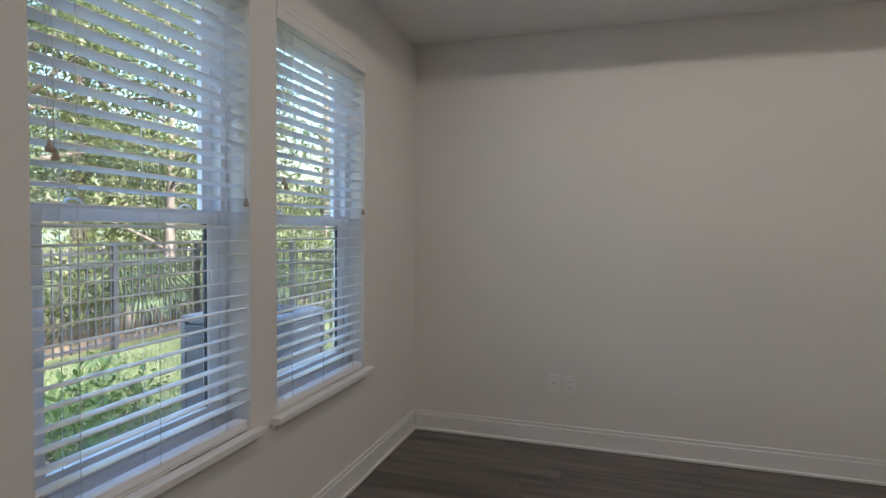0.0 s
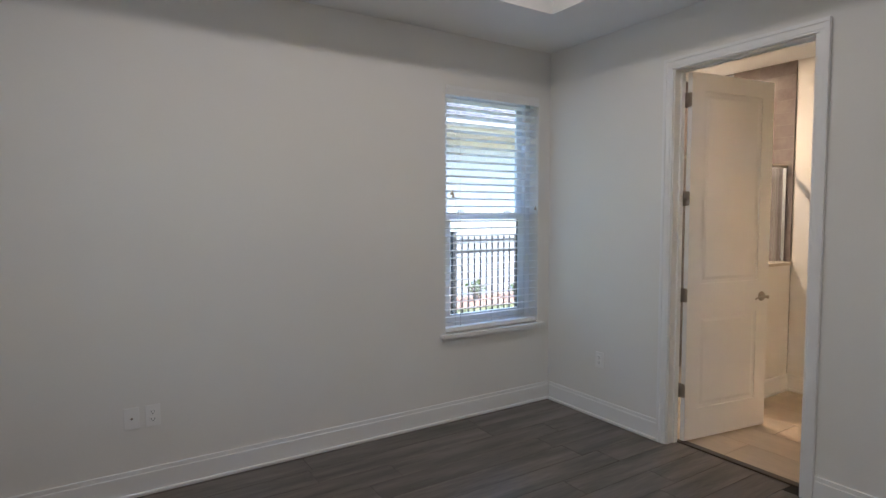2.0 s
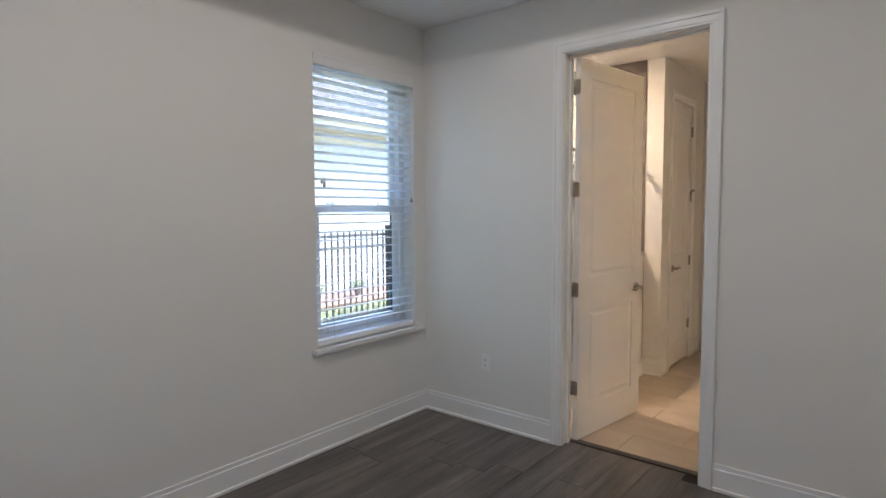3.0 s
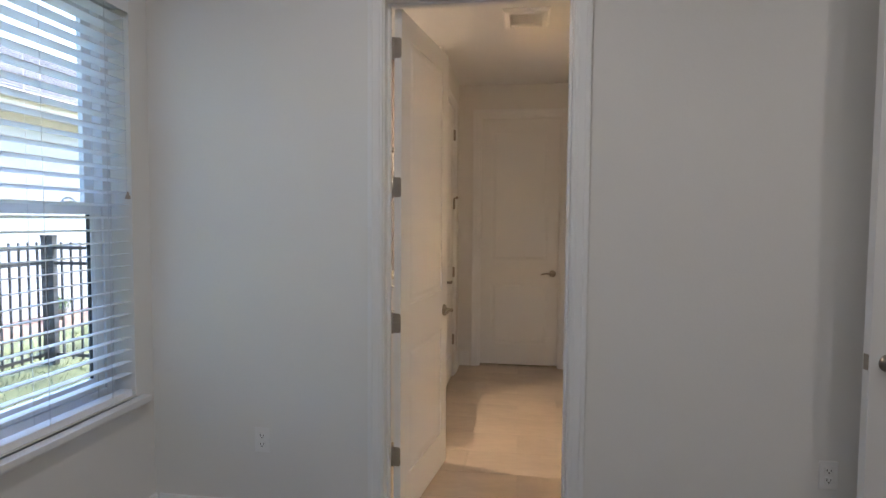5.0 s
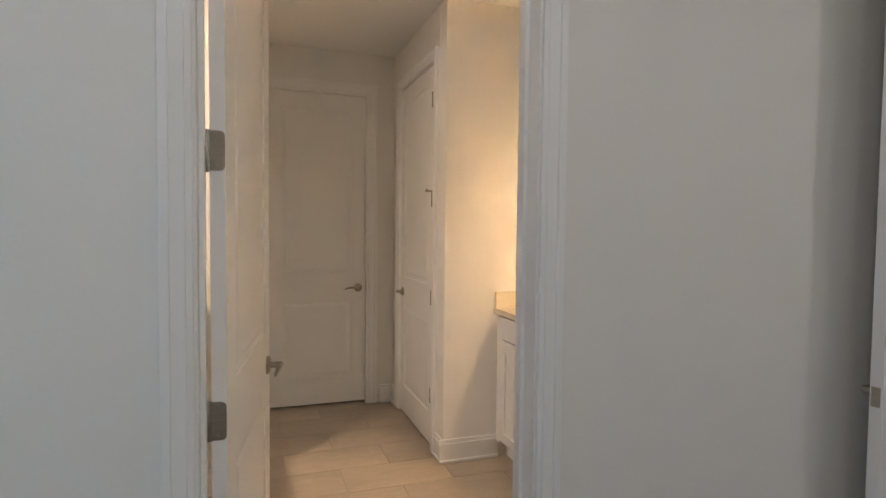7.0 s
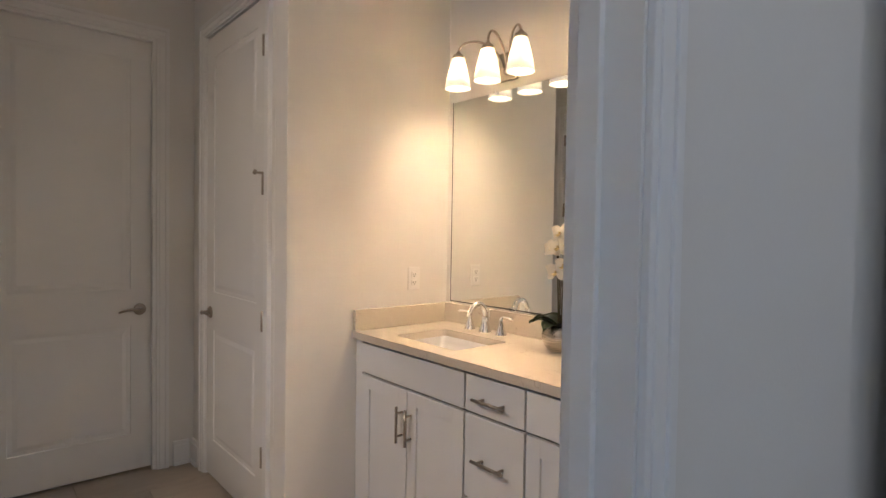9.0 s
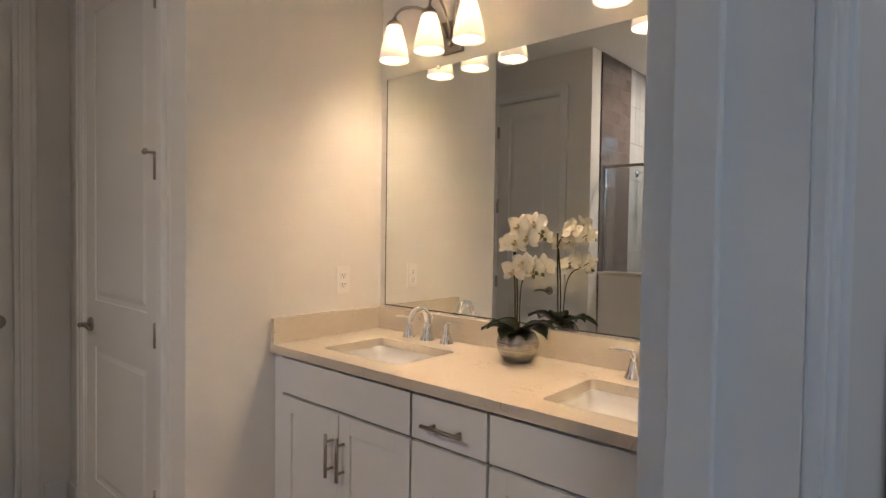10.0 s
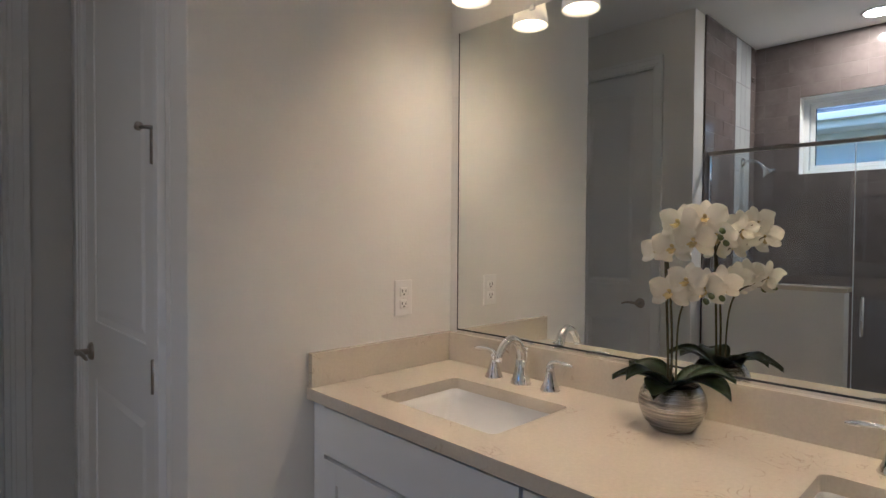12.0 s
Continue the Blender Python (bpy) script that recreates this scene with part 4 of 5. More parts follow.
for x in (-0.195, 0.0, 0.195):
    zt = 0.052
    part("arm", tube(bez((x * 0.12, 0.022, -0.005), (x * 0.15, SY * 0.45, 0.16 if x == 0 else 0.135), (x * 0.98, SY * 1.0, 0.175 if x == 0 else 0.155), (x, SY, zt + 0.02), 18), 0.0055, 10), NICKEL, vl)
    sh = part("shade", SHADE_ME, SHADE, vl, "frosted white glass bell shade", at=pose(x, SY, zt))
    part("fitter", moved(lathe([(0, 0.030), (0.008, 0.030), (0.012, 0.022), (0.026, 0.012), (0.031, 0.0), (0.030, -0.004), (0.0, -0.004)], 24), pose(0, 0, 0.0)), NICKEL, sh)
    part("bulb", BULB_ME, BULB, sh, "glowing warm bulb")
copy_thing(vl, pose(4.43, -3.195, 2.155))


# ---- shower ----
enc = thing("shower_enclosure", pose(0, 0, 0), "clear glass shower enclosure with metal header rail", "shower")
part("header_rail", boxes(((4.22, -0.902, 1.876), (5.788, -0.874, 1.898)), bev=0.004), NICKEL, enc)
part("wall_channel", boxes(((5.772, -0.902, 1.09), (5.788, -0.876, 1.872)), bev=0.002), CHROME, enc)
part("fixed_panel", boxes(((5.032, -0.893, 1.091), (5.772, -0.883, 1.872))), SHOWER_GLASS, enc).visible_shadow = False
gd = part("glass_door", boxes(((4.235, -0.893, 0.02), (5.022, -0.883, 1.866))), SHOWER_GLASS, enc)
gd.visible_shadow = False
part("pull_handle", join(tube([(4.975, -0.935, 0.84), (4.975, -0.935, 1.05)], 0.010, 12), tube([(4.975, -0.885, 0.865), (4.975, -0.935, 0.865)], 0.008, 10),
                         tube([(4.975, -0.885, 1.025), (4.975, -0.935, 1.025)], 0.008, 10)), CHROME, gd, "chrome pull handle")
part("seal", boxes(((5.0225, -0.893, 0.02), (5.0265, -0.883, 1.866))), VINYL, gd, "pale clear edge seal")

sh = thing("shower_fixture", pose(5.786, -0.27, 1.895), "chrome shower spray on a bent wall arm", "shower fixture")
part("flange", moved(lathe([(0, 0.016), (0.012, 0.016), (0.028, 0.008), (0.032, 0)], 24), pose(0, 0, 0, 0, -90)), CHROME, sh)
part("arm", tube(bez((0, 0, 0), (-0.07, 0, 0.015), (-0.11, 0, 0.0), (-0.14, 0, -0.045), 12), 0.0085, 10), CHROME, sh)
part("spray_face", moved(lathe([(0, 0.03), (0.012, 0.03), (0.018, 0.0), (0.045, -0.035), (0.047, -0.045), (0, -0.047)], 24), pose(-0.150, 0, -0.06, 0, 35)), CHROME, sh)

# ---- towel on its ring ----
ring = thing("towel_ring", pose(XC1, -2.28, 1.575), "chrome towel ring on the bathroom wall", "towel ring")
part("post", moved(lathe([(0, 0), (0.033, 0), (0.033, 0.006), (0.030, 0.030), (0.023, 0.055), (0.0185, 0.068), (0.020, 0.076), (0.0205, 0.098), (0.015, 0.107), (0, 0.110)], 28), pose(0, 0, 0, 0, 90)), CHROME, ring)
part("hoop", tube([(0.086, 0.040 * math.sin(a), -0.040 + 0.040 * math.cos(a)) for a in [2 * math.pi * k / 32 for k in range(33)]], 0.0045, 10), CHROME, ring)


def towel_bm():
    """A folded hand towel: two thick hanging layers with soft waves, gathered over the hoop."""
    bm = bmesh.new()
    for layer, (cx, th, ln) in enumerate(((0.084, 0.0150, 0.85), (0.053, 0.0150, 0.80))):
        rings = []
        for i in range(40):
            s = i / 39
            z = -0.036 - ln * s
            g = min(1.0, 0.35 + 2.6 * s)
            wide = 0.026 + 0.046 * min(1, s * 4)
            x0 = 0.076 + (cx - 0.076) * g
            t = th * min(1.0, 0.45 + 3.2 * s) * (1.0 if s < 0.97 else 0.8)
            ring = []
            for k in range(28):
                a = 2 * math.pi * k / 28
                u, v = math.cos(a), math.sin(a)
                y = math.copysign(abs(u) ** 0.7, u) * wide
                wob = 0.002 * math.sin(9 * s + 3 * layer + 14 * y) + 0.002 * noise.noise(Vector((y * 20, s * 7, layer * 5)))
                ring.append(bm.verts.new((x0 + math.copysign(abs(v) ** 0.6, v) * t + wob * min(1, s * 5), y, z)))
            rings.append(ring)
        for p, q in zip(rings, rings[1:]):
            for k in range(28):
                bm.faces.new((p[k], p[(k + 1) % 28], q[(k + 1) % 28], q[k]))
        bm.faces.new(rings[0])
        bm.faces.new(rings[-1])
    bmesh.ops.recalc_face_normals(bm, faces=list(bm.faces))
    for f in bm.faces:
        f.smooth = True
    return bm


solid("hand_towel", towel_bm(), TOWEL, "thick beige terry hand towel hanging folded from the ring", "towel", kind="thing", m=pose(XC1, -2.28, 1.575))


# ---- orchid in its pot on the countertop ----
orc = thing("potted_orchid", pose(4.942, -3.045, CTZ) @ Matrix.Scale(0.96, 4), "white artificial orchid in a round silver pot", "plant")
part("pot", lathe([(0, 0.001), (0.040, 0.0), (0.047, 0.004), (0.062, 0.022), (0.073, 0.048), (0.0755, 0.066), (0.071, 0.088), (0.060, 0.106), (0.057, 0.109),
                   (0.054, 0.107), (0.060, 0.095), (0.055, 0.09), (0, 0.088)], 40), POT, orc, "round ribbed silver pot")
part("moss", lathe([(0, 0.101), (0.03, 0.100), (0.056, 0.094)], 20), SOIL, orc)


def leaf_blade(length, width, droop, ang, lift):
    """A thick strap leaf that rises and arches over."""
    bm, rows, n = bmesh.new(), [], 12
    for i in range(n + 1):
        s = i / n
        w = 1.9 * width * (math.sin(math.pi * min(1, s * 0.9 + 0.12)) ** 0.7) * (1 if s < 0.95 else 0.55)
        r = length * s
        z = lift * math.sin(min(1, s * 1.25) * math.pi / 2) - 0.55 * droop * s ** 2.2
        rows.append([bm.verts.new((r, -w, z + 0.010)), bm.verts.new((r, -w * 0.5, z + 0.002)), bm.verts.new((r, 0, z - 0.003)), bm.verts.new((r, w * 0.5, z + 0.002)), bm.verts.new((r, w, z + 0.010))])
    for p, q in zip(rows, rows[1:]):
        for k in range(4):
            bm.faces.new((p[k], p[k + 1], q[k + 1], q[k]))
    bmesh.ops.solidify(bm, geom=list(bm.faces), thickness=0.0022)
    bmesh.ops.recalc_face_normals(bm, faces=list(bm.faces))
    for f in bm.faces:
        f.smooth = True
    return moved(bm, pose(0.012 * math.cos(radians(ang)), 0.012 * math.sin(radians(ang)), 0.10, 0, 0, ang))


for ln, w, dr, an, lf in ((0.125, 0.024, 0.060, 20, 0.035), (0.135, 0.026, 0.075, 165, 0.045), (0.120, 0.024, 0.055, 195, 0.055), (0.110, 0.022, 0.065, 95, 0.028),
                          (0.120, 0.023, 0.055, 345, 0.050), (0.100, 0.022, 0.045, 225, 0.045), (0.105, 0.021, 0.055, 55, 0.05)):
    part("leaf", leaf_blade(ln, w, dr, an, lf), ORCHID_LEAF, orc, "glossy dark green strap leaf")


def petal(bm, length, width, ang, cup, roll=0.0, z0=0.0):
    rows, n = [], 8
    m = pose(0, 0, z0, 0, 0, ang)
    for i in range(n + 1):
        s = i / n
        w = width * math.sin(math.pi * (0.07 + 0.90 * s)) ** 0.62
        row = []
        for k in (-1, -0.5, 0, 0.5, 1):
            z = cup * s * s - 0.12 * width * abs(k) ** 2 + roll * k * s * 0.01 + 0.0018 * math.sin(7 * s + 5 * k)
            row.append(bm.verts.new(m @ Vector((0.004 + length * s, k * w, z))))
        rows.append(row)
    for p, q in zip(rows, rows[1:]):
        for k in range(4):
            f = bm.faces.new((p[k], p[k + 1], q[k + 1], q[k]))
            f.smooth = True


def blossom_bm():
    """Three narrow sepals behind two broad petals; the flower looks along +z, its top along +y."""
    bm = bmesh.new()
    for a in (90, 214, 326):
        petal(bm, 0.046, 0.0145, a, -0.006)
    for a, r in ((18, 1), (162, -1)):
        petal(bm, 0.046, 0.027, a, 0.006, r, 0.003)
    return bm


BLOSSOM = mesh_of("blossom", blossom_bm(), PETAL)


def lip_bm():
    bm = bmesh.new()
    petal(bm, 0.016, 0.007, 270, 0.016, 0, 0.006)
    petal(bm, 0.012, 0.005, 235, 0.014, 0, 0.006)
    petal(bm, 0.012, 0.005, 305, 0.014, 0, 0.006)
    c = moved(lathe([(0, 0.012), (0.004, 0.010), (0.005, 0.004), (0.003, 0.0)], 10), pose(0, 0.002, 0.002))
    return join(bm, c)


LIP_ME = mesh_of("lip", lip_bm(), LIP)
stem_a = bez((0.010, 0.0, 0.09), (0.012, 0.0, 0.25), (0.022, 0.006, 0.40), (0.020, 0.004, 0.46), 16)
stem_b = bez((0.004, 0.004, 0.09), (-0.004, 0.002, 0.22), (0.008, 0.004, 0.33), (0.016, 0.004, 0.40), 14)
spray_a = bez((0.020, 0.004, 0.40), (0.014, 0.02, 0.47), (-0.03, 0.03, 0.475), (-0.10, 0.03, 0.455), 14)
spray_b = bez((-0.010, 0.006, 0.09), (-0.012, 0.006, 0.26), (-0.01, 0.02, 0.32), (-0.085, 0.03, 0.325), 16)
part("stake", tube(stem_a, 0.0032, 8), STEM, orc, "thin brown support stake")
for pts, r in ((stem_b, 0.003), (spray_a, 0.0024), (spray_b, 0.0024)):
    part("stem", tube(pts, r, 8), STEM, orc)
rng = random.Random(5)
FLOWERS = [(0.030, 0.022, 0.415, 60, 10, 0.85), (-0.012, 0.040, 0.425, 78, 5, 1.0), (-0.030, 0.050, 0.480, 72, -14, 1.0), (-0.062, 0.045, 0.440, 80, -8, 1.0),
           (-0.078, 0.030, 0.490, 66, 12, 1.0), (-0.100, 0.010, 0.452, 100, -20, 0.95), (-0.050, -0.005, 0.468, 118, 15, 0.95),
           (-0.012, 0.050, 0.325, 80, 8, 1.0), (-0.050, 0.050, 0.352, 72, -12, 0.95), (-0.082, 0.035, 0.335, 86, -5, 1.0), (-0.108, 0.012, 0.345, 108, 18, 0.95),
           (-0.040, 0.0, 0.345, 120, -10, 0.9)]
for fx, fy, fz, tilt, yaw, sc in FLOWERS:
    at = pose(fx, fy, fz, tilt, 0, 180 + yaw + rng.uniform(-12, 12)) @ Matrix.Scale(sc * 0.94, 4)
    b = part("flower", BLOSSOM, PETAL, orc, "white moth-orchid flower with yellow lip", at=at)
    part("lip", LIP_ME, LIP, b)
    part("flower_stalk", tube(bez((fx, fy, fz), (fx, fy - 0.008, fz - 0.004), (fx * 0.9, fy - 0.018, fz - 0.006), (fx * 0.9, max(0.004, fy - 0.028), fz - 0.01), 6), 0.0013, 6), STEM, orc)
BUD_ME = mesh_of("bud", lathe([(0, -0.009), (0.005, -0.006), (0.0065, 0.0), (0.0045, 0.006), (0, 0.010)], 12), BUD)
for bx_, by, bz_ in ((-0.112, 0.034, 0.448), (-0.124, 0.034, 0.436), (-0.118, 0.040, 0.462), (-0.100, 0.045, 0.322), (-0.118, 0.035, 0.318), (-0.090, 0.048, 0.310)):
    part("bud", BUD_ME, BUD, orc, "small green flower bud", at=pose(bx_, by, bz_, 30, 50, 0))


# ---- outdoors ----
solid("ground", boxes(((-300, -300, GROUND - 0.3), (300, 300, GROUND))), LAWN, "mown green lawn with thin patches", "ground")
solid("forest_floor", boxes(((-40, -40, GROUND - 0.1), (-5.25, 40, GROUND + 0.02))), LITTER, "brown leaf litter under the trees", "ground")
mulch_bed = solid("mulch_bed", boxes(((1, 4.85, GROUND - 0.1), (24, 6.0, GROUND + 0.03))), MULCH, "red-brown mulch bed along the house", "ground")


solid("window_mulch_bed", boxes(((-2.45, -4.6, GROUND - 0.1), (-0.19, -0.32, GROUND + 0.028))), MULCH, "red-brown mulch bed under the shrubs by the windows", "ground")


def grass_patch():
    rs = np.random.RandomState(3)
    n = 40000
    x, y = rs.uniform(-4.9, -1.0, n), rs.uniform(-2.5, 3.4, n)
    x[:7000], y[:7000] = rs.uniform(3.5, 9.5, 7000), rs.uniform(0.6, 4.8, 7000)
    bare = (x > -2.5) & (x < 0) & (y < -0.3)
    x[bare] -= 2.3
    a, h, w = rs.uniform(0, 6.28, n), rs.uniform(0.025, 0.06, n), 0.004
    bend = rs.uniform(-0.03, 0.03, (n, 2))
    v = np.zeros((n, 3, 3))
    v[:, 0] = np.stack([x - np.cos(a) * w, y - np.sin(a) * w, np.full(n, GROUND)], 1)
    v[:, 1] = np.stack([x + np.cos(a) * w, y + np.sin(a) * w, np.full(n, GROUND)], 1)
    v[:, 2] = np.stack([x + bend[:, 0], y + bend[:, 1], GROUND + h], 1)
    me = quad_mesh("grass", v.reshape(-1, 3).tolist(), np.arange(3 * n).reshape(-1, 3).tolist(), GRASS)
    tagged(new("grass", me), "short green lawn grass", "grass", kind="stuff")


grass_patch()

# fence: black metal pickets between rails
PICKET = mesh_of("picket", boxes(((-0.009, -0.009, 0), (0.009, 0.009, 1.30))), BLACK)
POSTM = mesh_of("post", boxes(((-0.032, -0.032, 0), (0.032, 0.032, 1.42)), ((-0.037, -0.037, 1.42), (0.037, 0.037, 1.445)), bev=0.003), BLACK)


def fence(p, q, label, step):
    p, q = Vector((*p, 0)), Vector((*q, 0))
    L = (q - p).length
    ang = math.degrees(math.atan2((q - p).y, (q - p).x))
    f = thing("metal_fence", pose(p.x, p.y, GROUND, 0, 0, ang), label, "fence", "yard fence")
    for z in (0.10, 1.12, 1.29):
        part("rail", boxes(((0, -0.016, z), (L, 0.016, z + 0.034))), BLACK, f)
    n = int(L / 0.112)
    for k in range(1, n):
        part("picket", PICKET, BLACK, f, at=pose(k * L / n, 0, 0.07))
    d = 0.0
    while d < L - 0.5:
        part("post", POSTM, BLACK, f, at=pose(d, 0, 0))
        d += step
    part("post", POSTM, BLACK, f, at=pose(L, 0, 0))


fence((-4.95, -5.23), (-4.95, 3.5), "black metal picket fence at the edge of the trees", 1.8)
fence((-4.95, 3.5), (7.1, 3.5), "black metal picket fence along the side yard", 1.7195)
fence((7.1, 3.42), (7.1, 0.2), "black metal picket fence returning to the house", 1.72)

# air conditioner on its pad
ac = thing("air_conditioner", pose(-1.46, 0.18, GROUND), "grey outdoor air conditioning unit on a concrete pad", "air conditioner")
part("pad", boxes(((-0.48, -0.48, -0.02), (0.48, 0.48, 0.06)), bev=0.01), CONCRETE, ac)
part("coil", boxes(((-0.375, -0.375, 0.08), (0.375, 0.375, 0.90))), UNIT_DARK, ac)
part("base_pan", boxes(((-0.40, -0.40, 0.06), (0.40, 0.40, 0.12)), bev=0.006), UNIT, ac)
lid = part("top_cover", boxes(((-0.41, -0.41, 0.90), (0.41, 0.41, 0.955)), bev=0.015), UNIT, ac)
part("fan_guard", join(*[tube([(r * math.cos(2 * math.pi * k / 28), r * math.sin(2 * math.pi * k / 28), 0.965) for k in range(29)], 0.004, 6) for r in (0.08, 0.14, 0.20, 0.26, 0.32)],
                       *[tube([(0.05 * math.cos(a), 0.05 * math.sin(a), 0.968), (0.34 * math.cos(a), 0.34 * math.sin(a), 0.96)], 0.004, 6) for a in [math.pi * k / 6 for k in range(12)]]), UNIT_DARK, lid)
for sx in (-0.385, 0.385):
    for sy in (-0.385, 0.385):
        part("corner_post", boxes(((sx - 0.022, sy - 0.022, 0.10), (sx + 0.022, sy + 0.022, 0.92)), bev=0.004), UNIT, ac)
LOUVRE = mesh_of("louvre", moved(boxes(((-0.37, -0.010, -0.0012), (0.37, 0.010, 0.0012))), pose(0, 0, 0, 38)), UNIT)
for face in range(4):
    for k in range(36):
        part("louvre", LOUVRE, UNIT, ac, at=pose(0, 0, 0.145 + k * 0.0208, 0, 0, 90 * face) @ pose(0, -0.388, 0))


def leaf_cloud(rs, centres, radii, n, size, flat=0.6):
    """n small bent leaves scattered in clumps."""
    c = np.array(centres)[rs.randint(0, len(centres), n)]
    r = np.array(radii)[rs.randint(0, len(radii), n)]
    d = rs.normal(size=(n, 3))
    d /= np.linalg.norm(d, axis=1)[:, None]
    p = c + d * (r * rs.uniform(0.35, 1.0, n) ** 0.6)[:, None] * np.array([1, 1, flat])
    a = rs.normal(size=(n, 3))
    a /= np.linalg.norm(a, axis=1)[:, None]
    b = np.cross(a, rs.normal(size=(n, 3)))
    b /= np.linalg.norm(b, axis=1)[:, None]
    s = size * rs.uniform(0.55, 1.3, n)[:, None]
    v = np.stack([p - a * s, p + b * s * 0.42, p + a * s, p - b * s * 0.42], 1)
    v[:, 2, 2] -= s[:, 0] * 0.25
    return v.reshape(-1, 3).tolist(), np.arange(4 * n).reshape(-1, 4).tolist()


def tree_parts(seed, height, spread, leaves, size, material, low):
    rs = np.random.RandomState(seed)
    trunk_top = Vector((rs.uniform(-.4, .4), rs.uniform(-.4, .4), height * 0.92))
    tp = bez((0, 0, 0), (rs.uniform(-.2, .2), rs.uniform(-.2, .2), height * .3), (rs.uniform(-.3, .3), rs.uniform(-.3, .3), height * .6), trunk_top, 10)
    r0 = 0.018 * height
    bms = [tube(tp, [r0 * (1 - 0.085 * i) for i in range(11)], 9)]
    cent = []
    for k in range(15):
        s = low + (0.98 - low) * k / 14
        b = tp[min(10, int(s * 10))]
        a = k * 2.4 + rs.uniform(-.4, .4)
        reach = spread * (1.15 - 0.7 * abs(s - 0.55)) * rs.uniform(0.7, 1.1)
        e = b + Vector((math.cos(a) * reach, math.sin(a) * reach, rs.uniform(0.2, 0.9)))
        bms.append(tube(bez(b, b.lerp(e, .35) + Vector((0, 0, .15)), b.lerp(e, .7), e, 5), [r0 * .32, r0 * .28, r0 * .22, r0 * .16, r0 * .1, r0 * .05], 6))
        cent += [tuple(e), tuple(b.lerp(e, 0.62) + Vector((rs.uniform(-.3, .3), rs.uniform(-.3, .3), .2)))]
    v, f = leaf_cloud(rs, cent, [0.5 * spread / 1.6, 0.75 * spread / 1.6, 0.95 * spread / 1.6], leaves, size)
    return mesh_of("trunk", join(*bms), BARK), quad_mesh("crown", v, f, material)


KINDS = [tree_parts(1, 8.0, 1.7, 11000, 0.052, LEAF, 0.24), tree_parts(2, 9.5, 1.6, 11000, 0.05, LEAF_B, 0.35), tree_parts(4, 6.5, 1.9, 11000, 0.054, LEAF_B, 0.2)]
TREES = [(-7.0, 0.5, 0, 1.0), (-7.6, 2.6, 1, 1.0), (-6.6, 4.7, 2, 1.0), (-8.4, -1.4, 2, 1.0), (-8.6, 4.4, 0, 1.1), (-9.8, 1.4, 1, 1.2), (-10.0, 6.6, 0, 1.1), (-9.5, -3.5, 0, 1.0),
         (-7.6, 7.2, 1, 1.0), (-12, 3.5, 2, 1.4), (-12, -0.5, 0, 1.3), (-12.5, 8, 1, 1.2), (-7.2, -4.0, 1, 0.95), (-6.2, 9.5, 0, 1.1), (-14, 5.5, 0, 1.4), (-9.5, 9.8, 2, 1.2)]
for i, (x, y, k, s) in enumerate(TREES):
    t = thing("tree", pose(x, y, GROUND, 0, 0, i * 67) @ Matrix.Scale(s, 4), "leafy woodland tree with pale grey trunk", "tree", "woodland trees")
    part("trunk", KINDS[k][0], BARK, t)
    part("crown", KINDS[k][1], LEAF, t)


def shrub_meshes(seed, r, h, n, size, material):
    rs = np.random.RandomState(seed)
    cent, bms = [], []
    for k in range(13):
        a, q = k * 2.4, r * math.sqrt((k + 0.5) / 13)
        e = Vector((math.cos(a) * q, math.sin(a) * q, h * (0.98 - 0.45 * (q / r) ** 2) * rs.uniform(0.75, 1.1)))
        cent += [tuple(e), tuple(e * 0.7)]
        bms.append(tube(bez((e.x * .1, e.y * .1, 0), (e.x * .4, e.y * .4, e.z * .4), (e.x * .8, e.y * .8, e.z * .7), e, 5), [0.012, 0.010, 0.008, 0.006, 0.004, 0.002], 6))
    v, f = leaf_cloud(rs, cent, [0.16 * r / 0.5, 0.26 * r / 0.5], n, size, 0.9)
    return mesh_of("stems", join(*bms), BARK), quad_mesh("foliage", v, f, material)


SHRUBS = [shrub_meshes(7, 0.48, 0.70, 620, 0.050, SHRUB), shrub_meshes(8, 1.0, 1.3, 2600, 0.055, LEAF_B), shrub_meshes(9, 0.14, 0.4, 110, 0.035, SHRUB)]


def shrub(x, y, k, s, rot, label, group):
    t = thing("shrub", pose(x, y, GROUND, 0, 0, rot) @ Matrix.Scale(s, 4), label, "shrub", group)
    part("stems", SHRUBS[k][0], BARK, t)
    part("foliage", SHRUBS[k][1], SHRUB, t)


for x, y, s, r in ((-2.35, -0.55, 0.82, 0), (-1.75, -1.25, 0.72, 80), (-2.5, -1.9, 0.7, 160)):
    shrub(x, y, 0, s, r, "small bright green shrub by the window", "window shrubs")
for i, (x, y, s) in enumerate(((-6.0, -2.2, .9), (-6.3, 0.4, .8), (-6.1, 1.8, 1.0), (-6.6, 3.2, 1.0), (-5.9, 4.9, .9), (-5.0, 5.6, 1.0), (-3.6, 6.0, 1.0), (-7.6, -0.6, 1.2), (-7.9, 1.4, 1.3), (-8.2, 5.8, 1.3), (-6.8, 6.6, 1.1), (-5.6, 7.6, 1.3))):
    shrub(x, y, 1, s, i * 50, "dense green woodland undergrowth", "undergrowth")
for i, x in enumerate((6.3, 7.2, 8.2, 9.4, 10.6)):
    shrub(x, 5.45, 2, 1.0 + 0.2 * (i % 2), i * 70, "small young shrub in the mulch bed", "mulch bed shrubs")


